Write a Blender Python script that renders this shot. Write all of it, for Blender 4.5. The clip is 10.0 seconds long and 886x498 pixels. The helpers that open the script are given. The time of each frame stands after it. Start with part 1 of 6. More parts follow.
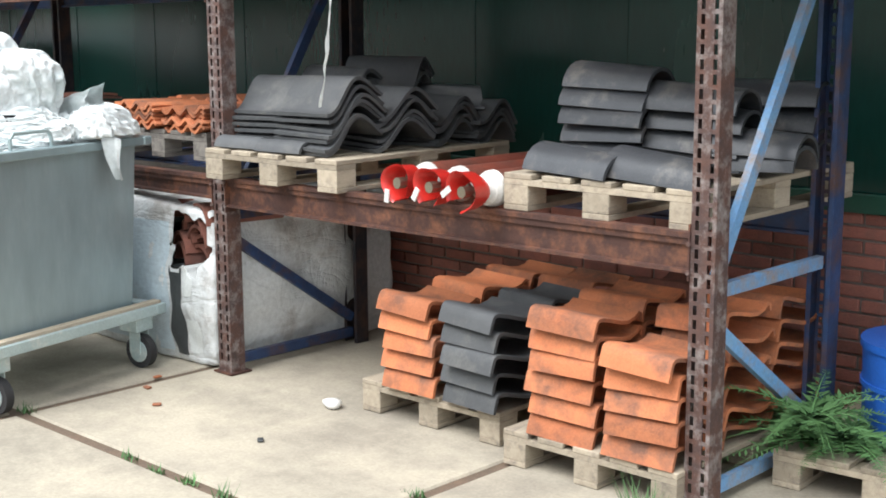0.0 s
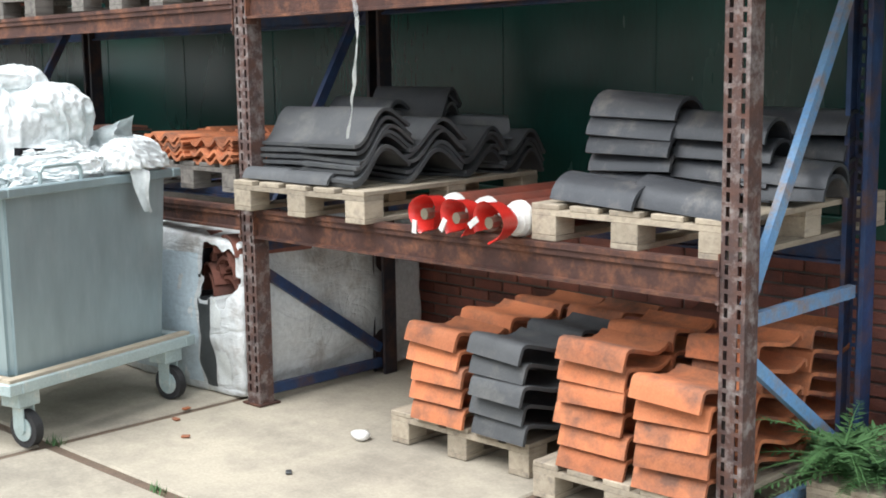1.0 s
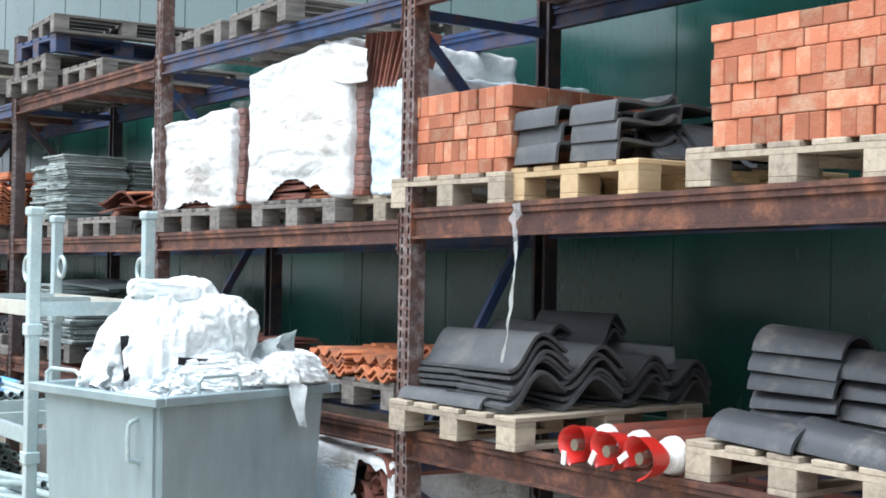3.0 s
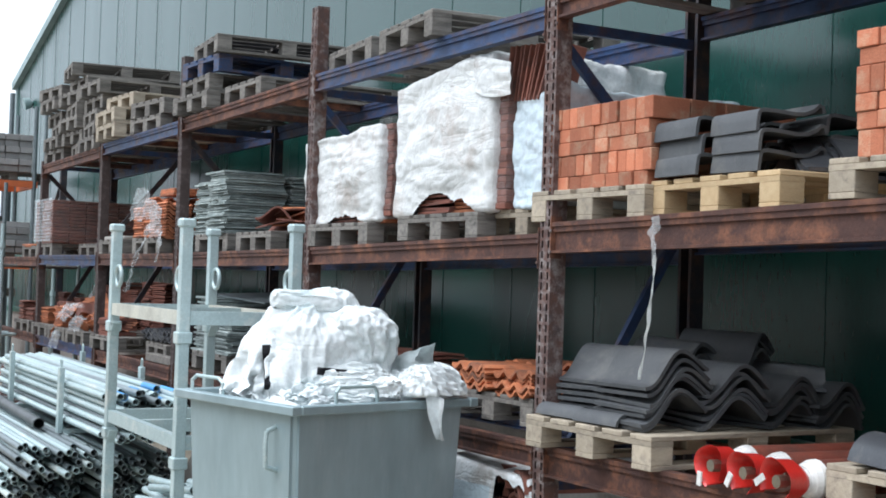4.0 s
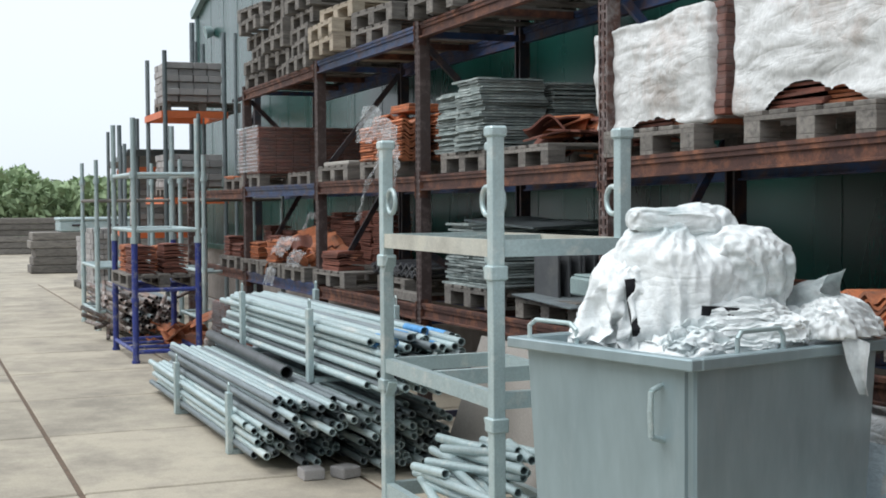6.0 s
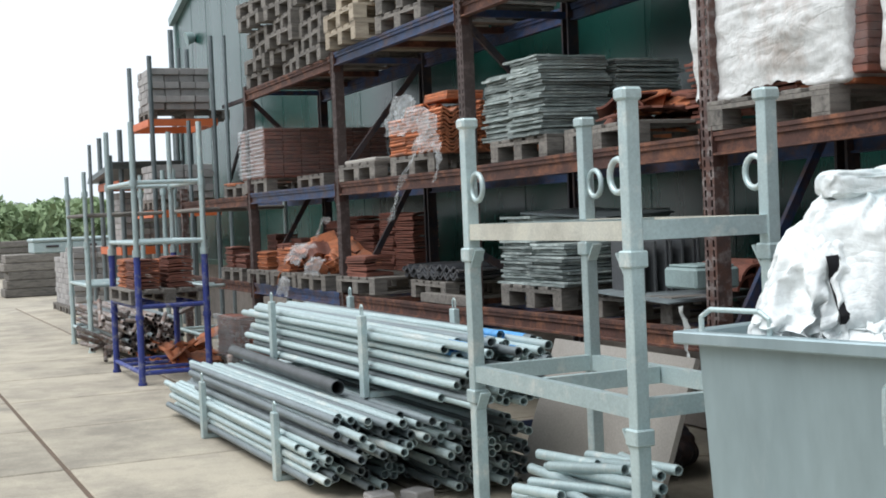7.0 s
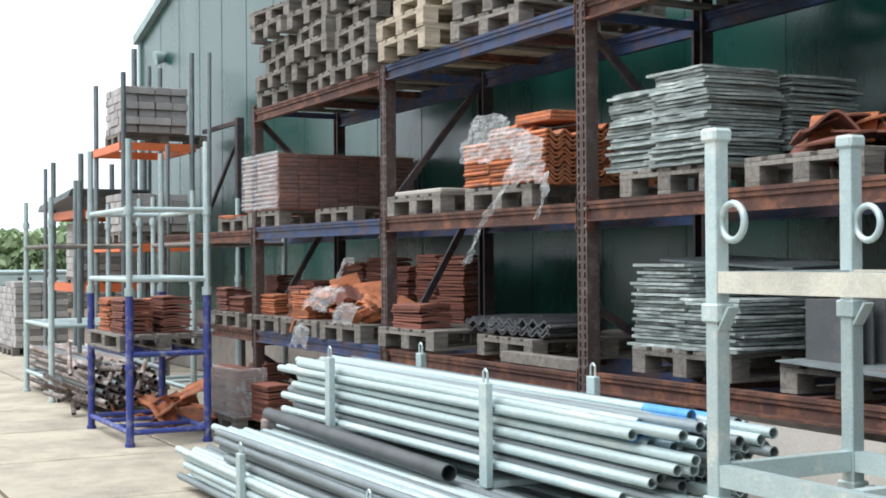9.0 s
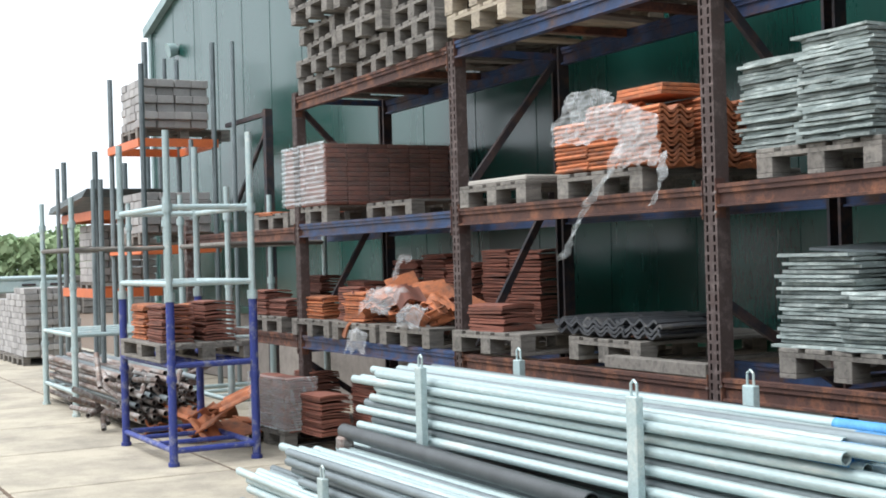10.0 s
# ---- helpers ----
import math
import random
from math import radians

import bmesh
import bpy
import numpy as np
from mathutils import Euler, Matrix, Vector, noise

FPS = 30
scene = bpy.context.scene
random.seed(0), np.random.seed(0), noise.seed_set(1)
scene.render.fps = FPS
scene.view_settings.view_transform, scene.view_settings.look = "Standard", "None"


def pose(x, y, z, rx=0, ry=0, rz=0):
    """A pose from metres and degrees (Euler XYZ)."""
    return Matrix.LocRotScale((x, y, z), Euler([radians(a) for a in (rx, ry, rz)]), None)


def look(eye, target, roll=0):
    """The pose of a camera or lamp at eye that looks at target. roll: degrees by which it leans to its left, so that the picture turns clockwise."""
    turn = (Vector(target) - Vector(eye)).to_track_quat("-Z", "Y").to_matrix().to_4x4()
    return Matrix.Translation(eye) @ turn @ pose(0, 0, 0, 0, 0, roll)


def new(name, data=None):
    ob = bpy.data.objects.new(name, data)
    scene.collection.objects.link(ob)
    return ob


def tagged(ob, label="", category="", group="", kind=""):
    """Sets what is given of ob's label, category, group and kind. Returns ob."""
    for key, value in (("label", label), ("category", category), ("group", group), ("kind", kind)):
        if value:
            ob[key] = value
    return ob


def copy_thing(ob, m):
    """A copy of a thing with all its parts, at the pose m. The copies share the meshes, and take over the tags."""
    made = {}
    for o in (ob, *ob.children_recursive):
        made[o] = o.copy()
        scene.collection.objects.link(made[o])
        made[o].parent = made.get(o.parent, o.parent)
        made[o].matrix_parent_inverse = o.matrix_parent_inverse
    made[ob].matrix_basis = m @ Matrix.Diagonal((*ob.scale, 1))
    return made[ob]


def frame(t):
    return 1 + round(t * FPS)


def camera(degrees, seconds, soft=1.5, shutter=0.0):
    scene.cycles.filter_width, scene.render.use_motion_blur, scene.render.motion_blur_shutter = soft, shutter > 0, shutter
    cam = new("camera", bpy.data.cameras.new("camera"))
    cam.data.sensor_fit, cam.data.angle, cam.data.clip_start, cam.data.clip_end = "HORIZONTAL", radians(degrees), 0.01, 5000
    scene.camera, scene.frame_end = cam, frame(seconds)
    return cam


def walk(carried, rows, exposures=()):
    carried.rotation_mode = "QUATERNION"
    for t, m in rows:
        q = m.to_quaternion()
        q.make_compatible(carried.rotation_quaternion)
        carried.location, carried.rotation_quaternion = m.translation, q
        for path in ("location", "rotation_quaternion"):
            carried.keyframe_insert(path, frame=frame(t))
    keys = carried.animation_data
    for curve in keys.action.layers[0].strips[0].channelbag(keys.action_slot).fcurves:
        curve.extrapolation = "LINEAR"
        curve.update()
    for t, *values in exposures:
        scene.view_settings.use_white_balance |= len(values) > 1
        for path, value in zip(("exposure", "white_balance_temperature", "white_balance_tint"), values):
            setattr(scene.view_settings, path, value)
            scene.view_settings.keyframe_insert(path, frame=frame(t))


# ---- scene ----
cam = camera(37.5, 10.0, soft=1.8)
PATH = [
    (0, (5.182, -3.82, 1.751), (3.827, -2.392, 1.398), -0.3),
    (0.5, (5.179, -3.819, 1.743), (3.801, -2.419, 1.367), -0.8),
    (1, (5.177, -3.797, 1.758), (3.783, -2.396, 1.448), -0.8),
    (1.5, (5.174, -3.803, 1.77), (3.752, -2.413, 1.559), -0.5),
    (2, (5.176, -3.775, 1.799), (3.717, -2.412, 1.682), -0.3),
    (2.5, (5.174, -3.718, 1.803), (3.656, -2.416, 1.767), 0.3),
    (3.8, (5.284, -3.415, 1.749), (3.553, -2.414, 1.808), 2.0),
    (4, (5.248, -3.424, 1.745), (3.498, -2.456, 1.793), 1.9),
    (4.5, (5.052, -3.431, 1.736), (3.262, -2.545, 1.644), 0.3),
    (5, (4.681, -3.45, 1.715), (2.852, -2.642, 1.679), 0.8),
    (5.5, (4.161, -3.536, 1.692), (2.295, -2.816, 1.684), 1.8),
    (6, (3.624, -3.625, 1.702), (1.776, -2.865, 1.63), -0.4),
    (6.2, (3.408, -3.644, 1.705), (1.555, -2.895, 1.65), -1.7),
    (7.3, (2.326, -3.937, 1.566), (0.513, -3.095, 1.511), -1.8),
    (7.5, (2.15, -3.946, 1.579), (0.344, -3.087, 1.532), -0.9),
    (8, (1.549, -4.024, 1.57), (-0.23, -3.109, 1.551), 1.1),
    (8.5, (1.111, -4.131, 1.579), (-0.64, -3.166, 1.579), -0.7),
    (9, (0.572, -4.22, 1.586), (-1.195, -3.283, 1.6), -0.4),
    (9.5, (0.052, -4.3, 1.597), (-1.711, -3.356, 1.611), -1.7),
    (10, (-0.52, -4.323, 1.588), (-2.281, -3.373, 1.597), -1.6),
]
walk(cam, [(t, look(eye, target, roll)) for t, eye, target, roll in PATH],
     exposures=[(0, 1.42, 6500, 10), (1.0, 1.33, 6450, 10), (2.0, 1.51, 6050, 10), (2.5, 1.53, 6050, 10), (4.0, 0.93, 6050, 10), (4.5, 0.81, 6100, 10), (5.5, 0.56, 6250, 10),
                (6.2, 0.52, 6400, 10), (7.5, 0.81, 6400, 10), (8.0, 0.93, 6400, 10), (9.0, 1.15, 6400, 10), (10.0, 1.18, 6400, 10)])

from mathutils import bvhtree

# ---- world and light: overcast day ----
world = bpy.data.worlds.new("overcast_sky")
scene.world = world
world.use_nodes = True
wn, wl = world.node_tree.nodes, world.node_tree.links
bg = wn["Background"]
sky = wn.new("ShaderNodeTexSky")
sky.sky_type = "NISHITA"
sky.sun_disc = False
sky.sun_elevation, sky.sun_rotation = radians(52), radians(200)
sky.air_density, sky.dust_density = 1.0, 4.0
hsv = wn.new("ShaderNodeHueSaturation")
hsv.inputs["Saturation"].default_value = 0.22
wl.new(sky.outputs[0], hsv.inputs["Color"])
cloud = wn.new("ShaderNodeMix"); cloud.data_type = "RGBA"
cloud.inputs[0].default_value = 0.8
cloud.inputs[7].default_value = (6.3, 6.9, 7.4, 1)
wl.new(hsv.outputs[0], cloud.inputs[6])
wl.new(cloud.outputs[2], bg.inputs["Color"])
bg.inputs["Strength"].default_value = 0.115
sun_data = bpy.data.lights.new("sun", "SUN")
sun_data.energy, sun_data.angle, sun_data.color = 1.7, radians(45), (1.0, 0.985, 0.97)
sun_ob = new("sun", sun_data)
sun_ob.matrix_world = look((-4, -11, 18), (-3, 0, 0))

# ---- small toolkit ----


def mat(name, col, rough=0.75, metal=0.0, col2=None, scale=6.0, contrast=0.5, fine=90.0, bump=0.15, rand=0.15,
        stretch=(1, 1, 1), dirt=None, dirt_scale=3.0, dirt_amount=0.45, coat=0.0):
    """Two-scale varied surface: a broad blotch, a fine grain and, where given, stains of a second colour."""
    m = bpy.data.materials.new(name)
    m.use_nodes = True
    n, l = m.node_tree.nodes, m.node_tree.links
    b = n["Principled BSDF"]
    tc, oi = n.new("ShaderNodeTexCoord"), n.new("ShaderNodeObjectInfo")
    mul = n.new("ShaderNodeVectorMath"); mul.operation = "MULTIPLY_ADD"
    add = n.new("ShaderNodeMath"); add.operation = "MULTIPLY"; add.inputs[1].default_value = 31.7
    l.new(oi.outputs["Random"], add.inputs[0])
    l.new(tc.outputs["Object"], mul.inputs[0]); mul.inputs[1].default_value = stretch
    l.new(add.outputs[0], mul.inputs[2])
    v = mul.outputs[0]

    def noise_node(s, detail, rough_):
        t = n.new("ShaderNodeTexNoise")
        t.inputs["Scale"].default_value, t.inputs["Detail"].default_value, t.inputs["Roughness"].default_value = s, detail, rough_
        l.new(v, t.inputs["Vector"])
        return t.outputs["Fac"]

    def ramp(fac, lo, hi):
        r = n.new("ShaderNodeMapRange"); r.inputs["From Min"].default_value, r.inputs["From Max"].default_value = lo, hi
        l.new(fac, r.inputs["Value"])
        return r.outputs[0]

    def mix(fac, a, c, kind="MIX"):
        x = n.new("ShaderNodeMix"); x.data_type = "RGBA"; x.blend_type = kind
        if isinstance(fac, float): x.inputs[0].default_value = fac
        else: l.new(fac, x.inputs[0])
        for sock, val in ((x.inputs[6], a), (x.inputs[7], c)):
            if isinstance(val, tuple): sock.default_value = (*val, 1)
            else: l.new(val, sock)
        return x.outputs[2]

    c2 = col2 or tuple(c * 0.6 for c in col)
    big, small = noise_node(scale, 5, 0.62), noise_node(fine, 3, 0.6)
    out = mix(ramp(big, 0.5 - contrast / 2, 0.5 + contrast / 2), col, c2)
    if dirt:
        out = mix(ramp(noise_node(dirt_scale, 7, 0.7), 0.62 - dirt_amount * 0.4, 0.78 - dirt_amount * 0.25), out, dirt)
    h = n.new("ShaderNodeHueSaturation")
    l.new(out, h.inputs["Color"])
    vv = n.new("ShaderNodeMapRange"); vv.inputs["To Min"].default_value, vv.inputs["To Max"].default_value = 1 - rand, 1 + rand
    l.new(oi.outputs["Random"], vv.inputs["Value"])
    gr = n.new("ShaderNodeMath"); gr.operation = "MULTIPLY_ADD"; gr.inputs[1].default_value = 0.5; gr.inputs[2].default_value = -0.25
    l.new(small, gr.inputs[0])
    sm = n.new("ShaderNodeMath"); sm.operation = "ADD"
    l.new(vv.outputs[0], sm.inputs[0]); l.new(gr.outputs[0], sm.inputs[1])
    l.new(sm.outputs[0], h.inputs["Value"])
    l.new(h.outputs[0], b.inputs["Base Color"])
    rr = n.new("ShaderNodeMapRange"); rr.inputs["To Min"].default_value, rr.inputs["To Max"].default_value = max(0.05, rough - 0.12), min(1, rough + 0.12)
    l.new(big, rr.inputs["Value"]); l.new(rr.outputs[0], b.inputs["Roughness"])
    b.inputs["Metallic"].default_value = metal
    b.inputs["Coat Weight"].default_value = coat
    bp = n.new("ShaderNodeBump"); bp.inputs["Strength"].default_value = bump; bp.inputs["Distance"].default_value = 0.01
    l.new(small, bp.inputs["Height"]); l.new(bp.outputs[0], b.inputs["Normal"])
    return m


def film_mat(name, tint, clear, rough):
    """Thin clear plastic film: part see-through, part glossy."""
    m = bpy.data.materials.new(name)
    m.use_nodes = True
    n, l = m.node_tree.nodes, m.node_tree.links
    b, o = n["Principled BSDF"], n["Material Output"]
    b.inputs["Base Color"].default_value, b.inputs["Roughness"].default_value = (*tint, 1), rough
    tr, mx = n.new("ShaderNodeBsdfTransparent"), n.new("ShaderNodeMixShader")
    t = n.new("ShaderNodeTexNoise"); t.inputs["Scale"].default_value = 14
    r = n.new("ShaderNodeMapRange"); r.inputs["To Min"].default_value, r.inputs["To Max"].default_value = clear - 0.2, clear + 0.2
    tc = n.new("ShaderNodeTexCoord")
    l.new(tc.outputs["Object"], t.inputs["Vector"]); l.new(t.outputs["Fac"], r.inputs["Value"]); l.new(r.outputs[0], mx.inputs[0])
    l.new(b.outputs[0], mx.inputs[1]); l.new(tr.outputs[0], mx.inputs[2]); l.new(mx.outputs[0], o.inputs["Surface"])
    return m


def thing(name, label, category, at=(0, 0, 0), group="", kind="", turn=0):
    ob = new(name)
    ob.matrix_basis = pose(*at, 0, 0, turn)
    return tagged(ob, label, category, group, kind)


def mesh_of(name, bm, material, smooth=None):
    bmesh.ops.recalc_face_normals(bm, faces=bm.faces)
    me = bpy.data.meshes.new(name)
    bm.to_mesh(me); bm.free()
    me.materials.append(material)
    if smooth is not None:
        me.polygons.foreach_set("use_smooth", [True] * len(me.polygons))
        me.set_sharp_from_angle(angle=radians(smooth))
    return me


def piece(name, me, parent, m=None, label=""):
    ob = new(name, me)
    ob.parent = parent
    if m is not None:
        ob.matrix_basis = m
    return tagged(ob, label)


def part(name, bm, material, parent, label="", smooth=None):
    return piece(name, mesh_of(name, bm, material, smooth), parent, None, label)


def solo(name, bm, material, label, category, at=(0, 0, 0), turn=0, group="", kind="", smooth=None):
    ob = new(name, mesh_of(name, bm, material, smooth))
    ob.matrix_basis = pose(*at, 0, 0, turn)
    return tagged(ob, label, category, group, kind)


def box(bm, x0, y0, z0, x1, y1, z1, bev=0.0, m=None):
    r = bmesh.ops.create_cube(bm, size=1.0)
    vs = r["verts"]
    bmesh.ops.scale(bm, vec=(abs(x1 - x0), abs(y1 - y0), abs(z1 - z0)), verts=vs)
    bmesh.ops.translate(bm, vec=((x0 + x1) / 2, (y0 + y1) / 2, (z0 + z1) / 2), verts=vs)
    if m is not None:
        bmesh.ops.transform(bm, matrix=m, verts=vs)
    if bev:
        es = list({e for v in vs for e in v.link_edges})
        bmesh.ops.bevel(bm, geom=es, offset=bev, segments=1, affect="EDGES")
    return bm


def B(*a, bev=0.0, m=None):
    return box(bmesh.new(), *a, bev=bev, m=m)


def rod(bm, a, b, r, n=8, r2=None, inner=0.0):
    """A round bar or, with an inner radius, an open tube from a to b."""
    a, b = Vector(a), Vector(b)
    q = (b - a).to_track_quat("Z", "Y")
    r2 = r if r2 is None else r2

    def ring(c, rad):
        return [bm.verts.new(c + q @ Vector((rad * math.cos(2 * math.pi * i / n), rad * math.sin(2 * math.pi * i / n), 0))) for i in range(n)]
    o1, o2 = ring(a, r), ring(b, r2)
    for i in range(n):
        bm.faces.new((o1[i], o1[(i + 1) % n], o2[(i + 1) % n], o2[i]))
    if inner:
        i1, i2 = ring(a, inner), ring(b, inner)
        for i in range(n):
            j = (i + 1) % n
            bm.faces.new((i1[j], i1[i], i2[i], i2[j]))
            bm.faces.new((o1[j], o1[i], i1[i], i1[j]))
            bm.faces.new((o2[i], o2[j], i2[j], i2[i]))
    else:
        bm.faces.new(o1[::-1]); bm.faces.new(o2)
    return bm


def bar(bm, a, b, w, h):
    """A square-section bar from a to b, w across and h high."""
    a, b = Vector(a), Vector(b)
    d = (b - a).normalized()
    side = d.cross(Vector((0, 0, 1)))
    side = side.normalized() if side.length > 0.05 else Vector((1, 0, 0))
    up = side.cross(d).normalized()
    c = [[p + side * sx * w / 2 + up * sy * h / 2 for sx, sy in ((-1, -1), (1, -1), (1, 1), (-1, 1))] for p in (a, b)]
    v = [[bm.verts.new(p) for p in row] for row in c]
    for i in range(4):
        bm.faces.new((v[0][i], v[0][(i + 1) % 4], v[1][(i + 1) % 4], v[1][i]))
    bm.faces.new(v[0][::-1]); bm.faces.new(v[1])
    return bm


def sheet(bm, prof, x0, x1, th, taper=0.0):
    """A curved slab: the profile (y, z) drawn out along x, th thick."""
    pts = [Vector((0, p[0], p[1])) for p in prof]
    nor = []
    for i in range(len(pts)):
        d = pts[min(i + 1, len(pts) - 1)] - pts[max(i - 1, 0)]
        nor.append(Vector((0, -d.z, d.y)).normalized())
    rows = []
    for k, x in enumerate((x0, x1)):
        s = 1 - taper * k
        top = [bm.verts.new((x, p.y * s, p.z * s)) for p in pts]
        low = [bm.verts.new((x, (p.y - q.y * th) * s, (p.z - q.z * th) * s)) for p, q in zip(pts, nor)]
        rows.append((top, low))
    (t0, l0), (t1, l1) = rows
    for i in range(len(pts) - 1):
        bm.faces.new((t0[i], t0[i + 1], t1[i + 1], t1[i]))
        bm.faces.new((l0[i + 1], l0[i], l1[i], l1[i + 1]))
        bm.faces.new((t0[i + 1], t0[i], l0[i], l0[i + 1]))
        bm.faces.new((t1[i], t1[i + 1], l1[i + 1], l1[i]))
    bm.faces.new((t0[0], t1[0], l1[0], l0[0]))
    bm.faces.new((t1[-1], t0[-1], l0[-1], l1[-1]))
    return bm


def crumpled(bm, size, seg, amp, seed, sag=0.0, pinch=0.0, boxy=0.0, low=1.0, crease=13.0):
    """A soft bag: a rounded box whose skin is pushed into folds. Base at z = 0."""
    sx, sy, sz = size
    if boxy:
        bmesh.ops.create_cube(bm, size=2.0)
        bmesh.ops.subdivide_edges(bm, edges=bm.edges[:], cuts=seg, use_grid_fill=True)
    else:
        bmesh.ops.create_icosphere(bm, subdivisions=6 if max(size) > 0.6 else 5, radius=1.0)
    off = Vector((seed * 7.3, seed * 3.1, seed * 5.7))
    rf = random.Random(seed)
    folds = []
    for i in range(9):
        d_ = Vector((rf.uniform(-1, 1), rf.uniform(-1, 1), rf.uniform(-0.8, 0.8))).normalized()
        folds.append((d_, crease * (rf.uniform(0.7, 1.3) if i < 4 else rf.uniform(1.9, 3.4)), rf.uniform(0, 6)))
    for v in bm.verts:
        p = v.co.copy()
        u = p.normalized()
        s = p * (boxy * 0.9) + u * (1.08 - boxy * 0.9 * 0.92)
        q = Vector((s.x * sx / 2, s.y * sy / 2, s.z * sz / 2))
        wob = Vector((noise.noise(q * 3 + off), noise.noise(q * 3 + off * 1.7), noise.noise(q * 3 + off * 2.3)))
        h = low * 1.3 * noise.noise(q * 2.6 + off)
        for d_, k_, ph in folds:
            mask = max(0.0, noise.noise(q * 2.0 + off + d_ * 4) * 2.0 + 0.35)
            t_ = k_ * (q + wob * 0.05).dot(d_) + 2.2 * noise.noise(q * 2.0 + d_ * 9) + ph
            h += mask * (abs(math.sin(t_)) ** 0.6 - 0.65) * (11 / k_) * 1.2
        h += 0.08 * noise.noise(q * 24)
        q += u * (amp * h)
        if pinch:
            q.x *= 1 - pinch * max(0, s.z); q.y *= 1 - pinch * max(0, s.z)
        if sag:
            q.z -= sag * (abs(s.x) ** 2 + abs(s.y) ** 2) * max(0, s.z)
        q.z = max(q.z + sz / 2, 0.0)
        v.co = q
    return bm


def buckle(bm, slack, run, seed, rounds=110, stiff=0.3, reach=0.05, hold=0.01):
    """Give a skin more cloth than its shape needs, so that it buckles into folds, mostly along one direction."""
    bm.normal_update(); bm.verts.index_update()
    x = np.array([v.co[:] for v in bm.verts]); nor = np.array([v.normal[:] for v in bm.verts])
    e = np.array([(q.verts[0].index, q.verts[1].index) for q in bm.edges])
    i, j = e.T
    n = len(x)
    home = x.copy()
    d = x[j] - x[i]
    size = np.linalg.norm(d, axis=1)
    along = np.abs(d @ np.array(Vector(run).normalized())) / size
    rr = np.random.default_rng(seed)
    patch = np.array([0.55 + 0.9 * noise.noise(Vector(p) * 4 + Vector((seed, 0, 0))) for p in home])
    more = slack * np.clip(0.5 * (patch[i] + patch[j]), 0.12, 1.4)
    rest = size * (1 + more * (1 - 0.8 * along))
    count = np.bincount(i, minlength=n) + np.bincount(j, minlength=n)

    def gather(v):
        return np.stack([np.bincount(i, v[:, k], n) - np.bincount(j, v[:, k], n) for k in range(3)], 1) / count[:, None]

    x += nor * rr.normal(0, 0.006, n)[:, None]
    for _ in range(rounds):
        d = x[j] - x[i]
        l = np.linalg.norm(d, axis=1) + 1e-9
        x += gather(d * ((l - rest) / l)[:, None]) * 1.1
        lap = gather(x[j] - x[i])
        x += stiff * (lap - gather(lap[j] - lap[i]) * 0.5) * 0.5
        out = ((x - home) * nor).sum(1)
        x += nor * (np.clip(out, -reach, reach) - out)[:, None]
        x += (home - x) * hold
    for v, p in zip(bm.verts, x):
        v.co = p
    return bm


def creased(bm, run, seed, passes):
    """Folds in several passes, each on a finer mesh: (slack, stiffness, reach, rounds)."""
    for k, (slack, stiff, reach, rounds) in enumerate(passes):
        if k:
            bmesh.ops.subdivide_edges(bm, edges=bm.edges[:], cuts=1, use_grid_fill=True, smooth=0.35)
        buckle(bm, slack, run, seed + k, rounds, stiff, reach, 0.004)
    return bm


def hoop(bm, c, rx, rz, r, n=20, m=8):
    """A closed round-bar ring in the xz plane."""
    rows = []
    for i in range(n):
        a = 2 * math.pi * i / n
        o = Vector((math.cos(a), 0, math.sin(a)))
        rows.append([bm.verts.new(Vector(c) + Vector((rx * o.x, 0, rz * o.z)) + (o * math.cos(2 * math.pi * j / m) + Vector((0, 1, 0)) * math.sin(2 * math.pi * j / m)) * r) for j in range(m)])
    for i in range(n):
        for j in range(m):
            bm.faces.new((rows[i][j], rows[i][(j + 1) % m], rows[(i + 1) % n][(j + 1) % m], rows[(i + 1) % n][j]))
    return bm


# ---- materials ----
rust = mat("rusty_brown_steel", (0.105, 0.047, 0.035), 0.72, 0.25, (0.055, 0.03, 0.027), 9, 0.5, 70, 0.3, 0.1, dirt=(0.26, 0.11, 0.06), dirt_scale=7, dirt_amount=0.35)
rust_post = mat("rusty_perforated_steel", (0.13, 0.062, 0.045), 0.75, 0.2, (0.07, 0.05, 0.05), 14, 0.4, 90, 0.4, 0.12, dirt=(0.30, 0.27, 0.26), dirt_scale=16, dirt_amount=0.36)
blue_steel = mat("worn_blue_steel", (0.03, 0.075, 0.19), 0.55, 0.1, (0.02, 0.03, 0.07), 8, 0.5, 80, 0.2, 0.15, dirt=(0.10, 0.055, 0.04), dirt_scale=6, dirt_amount=0.4)
light_blue = mat("weathered_light_blue_steel", (0.12, 0.30, 0.58), 0.6, 0.05, (0.20, 0.36, 0.55), 8, 0.5, 80, 0.2, 0.1, dirt=(0.30, 0.25, 0.22), dirt_scale=9, dirt_amount=0.4)
dark_steel = mat("dark_steel", (0.035, 0.033, 0.042), 0.65, 0.2, (0.02, 0.022, 0.03), 6, dirt=(0.09, 0.05, 0.04), dirt_scale=8)
wood = mat("weathered_pallet_wood", (0.44, 0.38, 0.29), 0.85, 0, (0.30, 0.25, 0.19), 5, 0.6, 60, 0.35, 0.22, stretch=(6, 1, 6), dirt=(0.20, 0.17, 0.14), dirt_scale=4, dirt_amount=0.3)
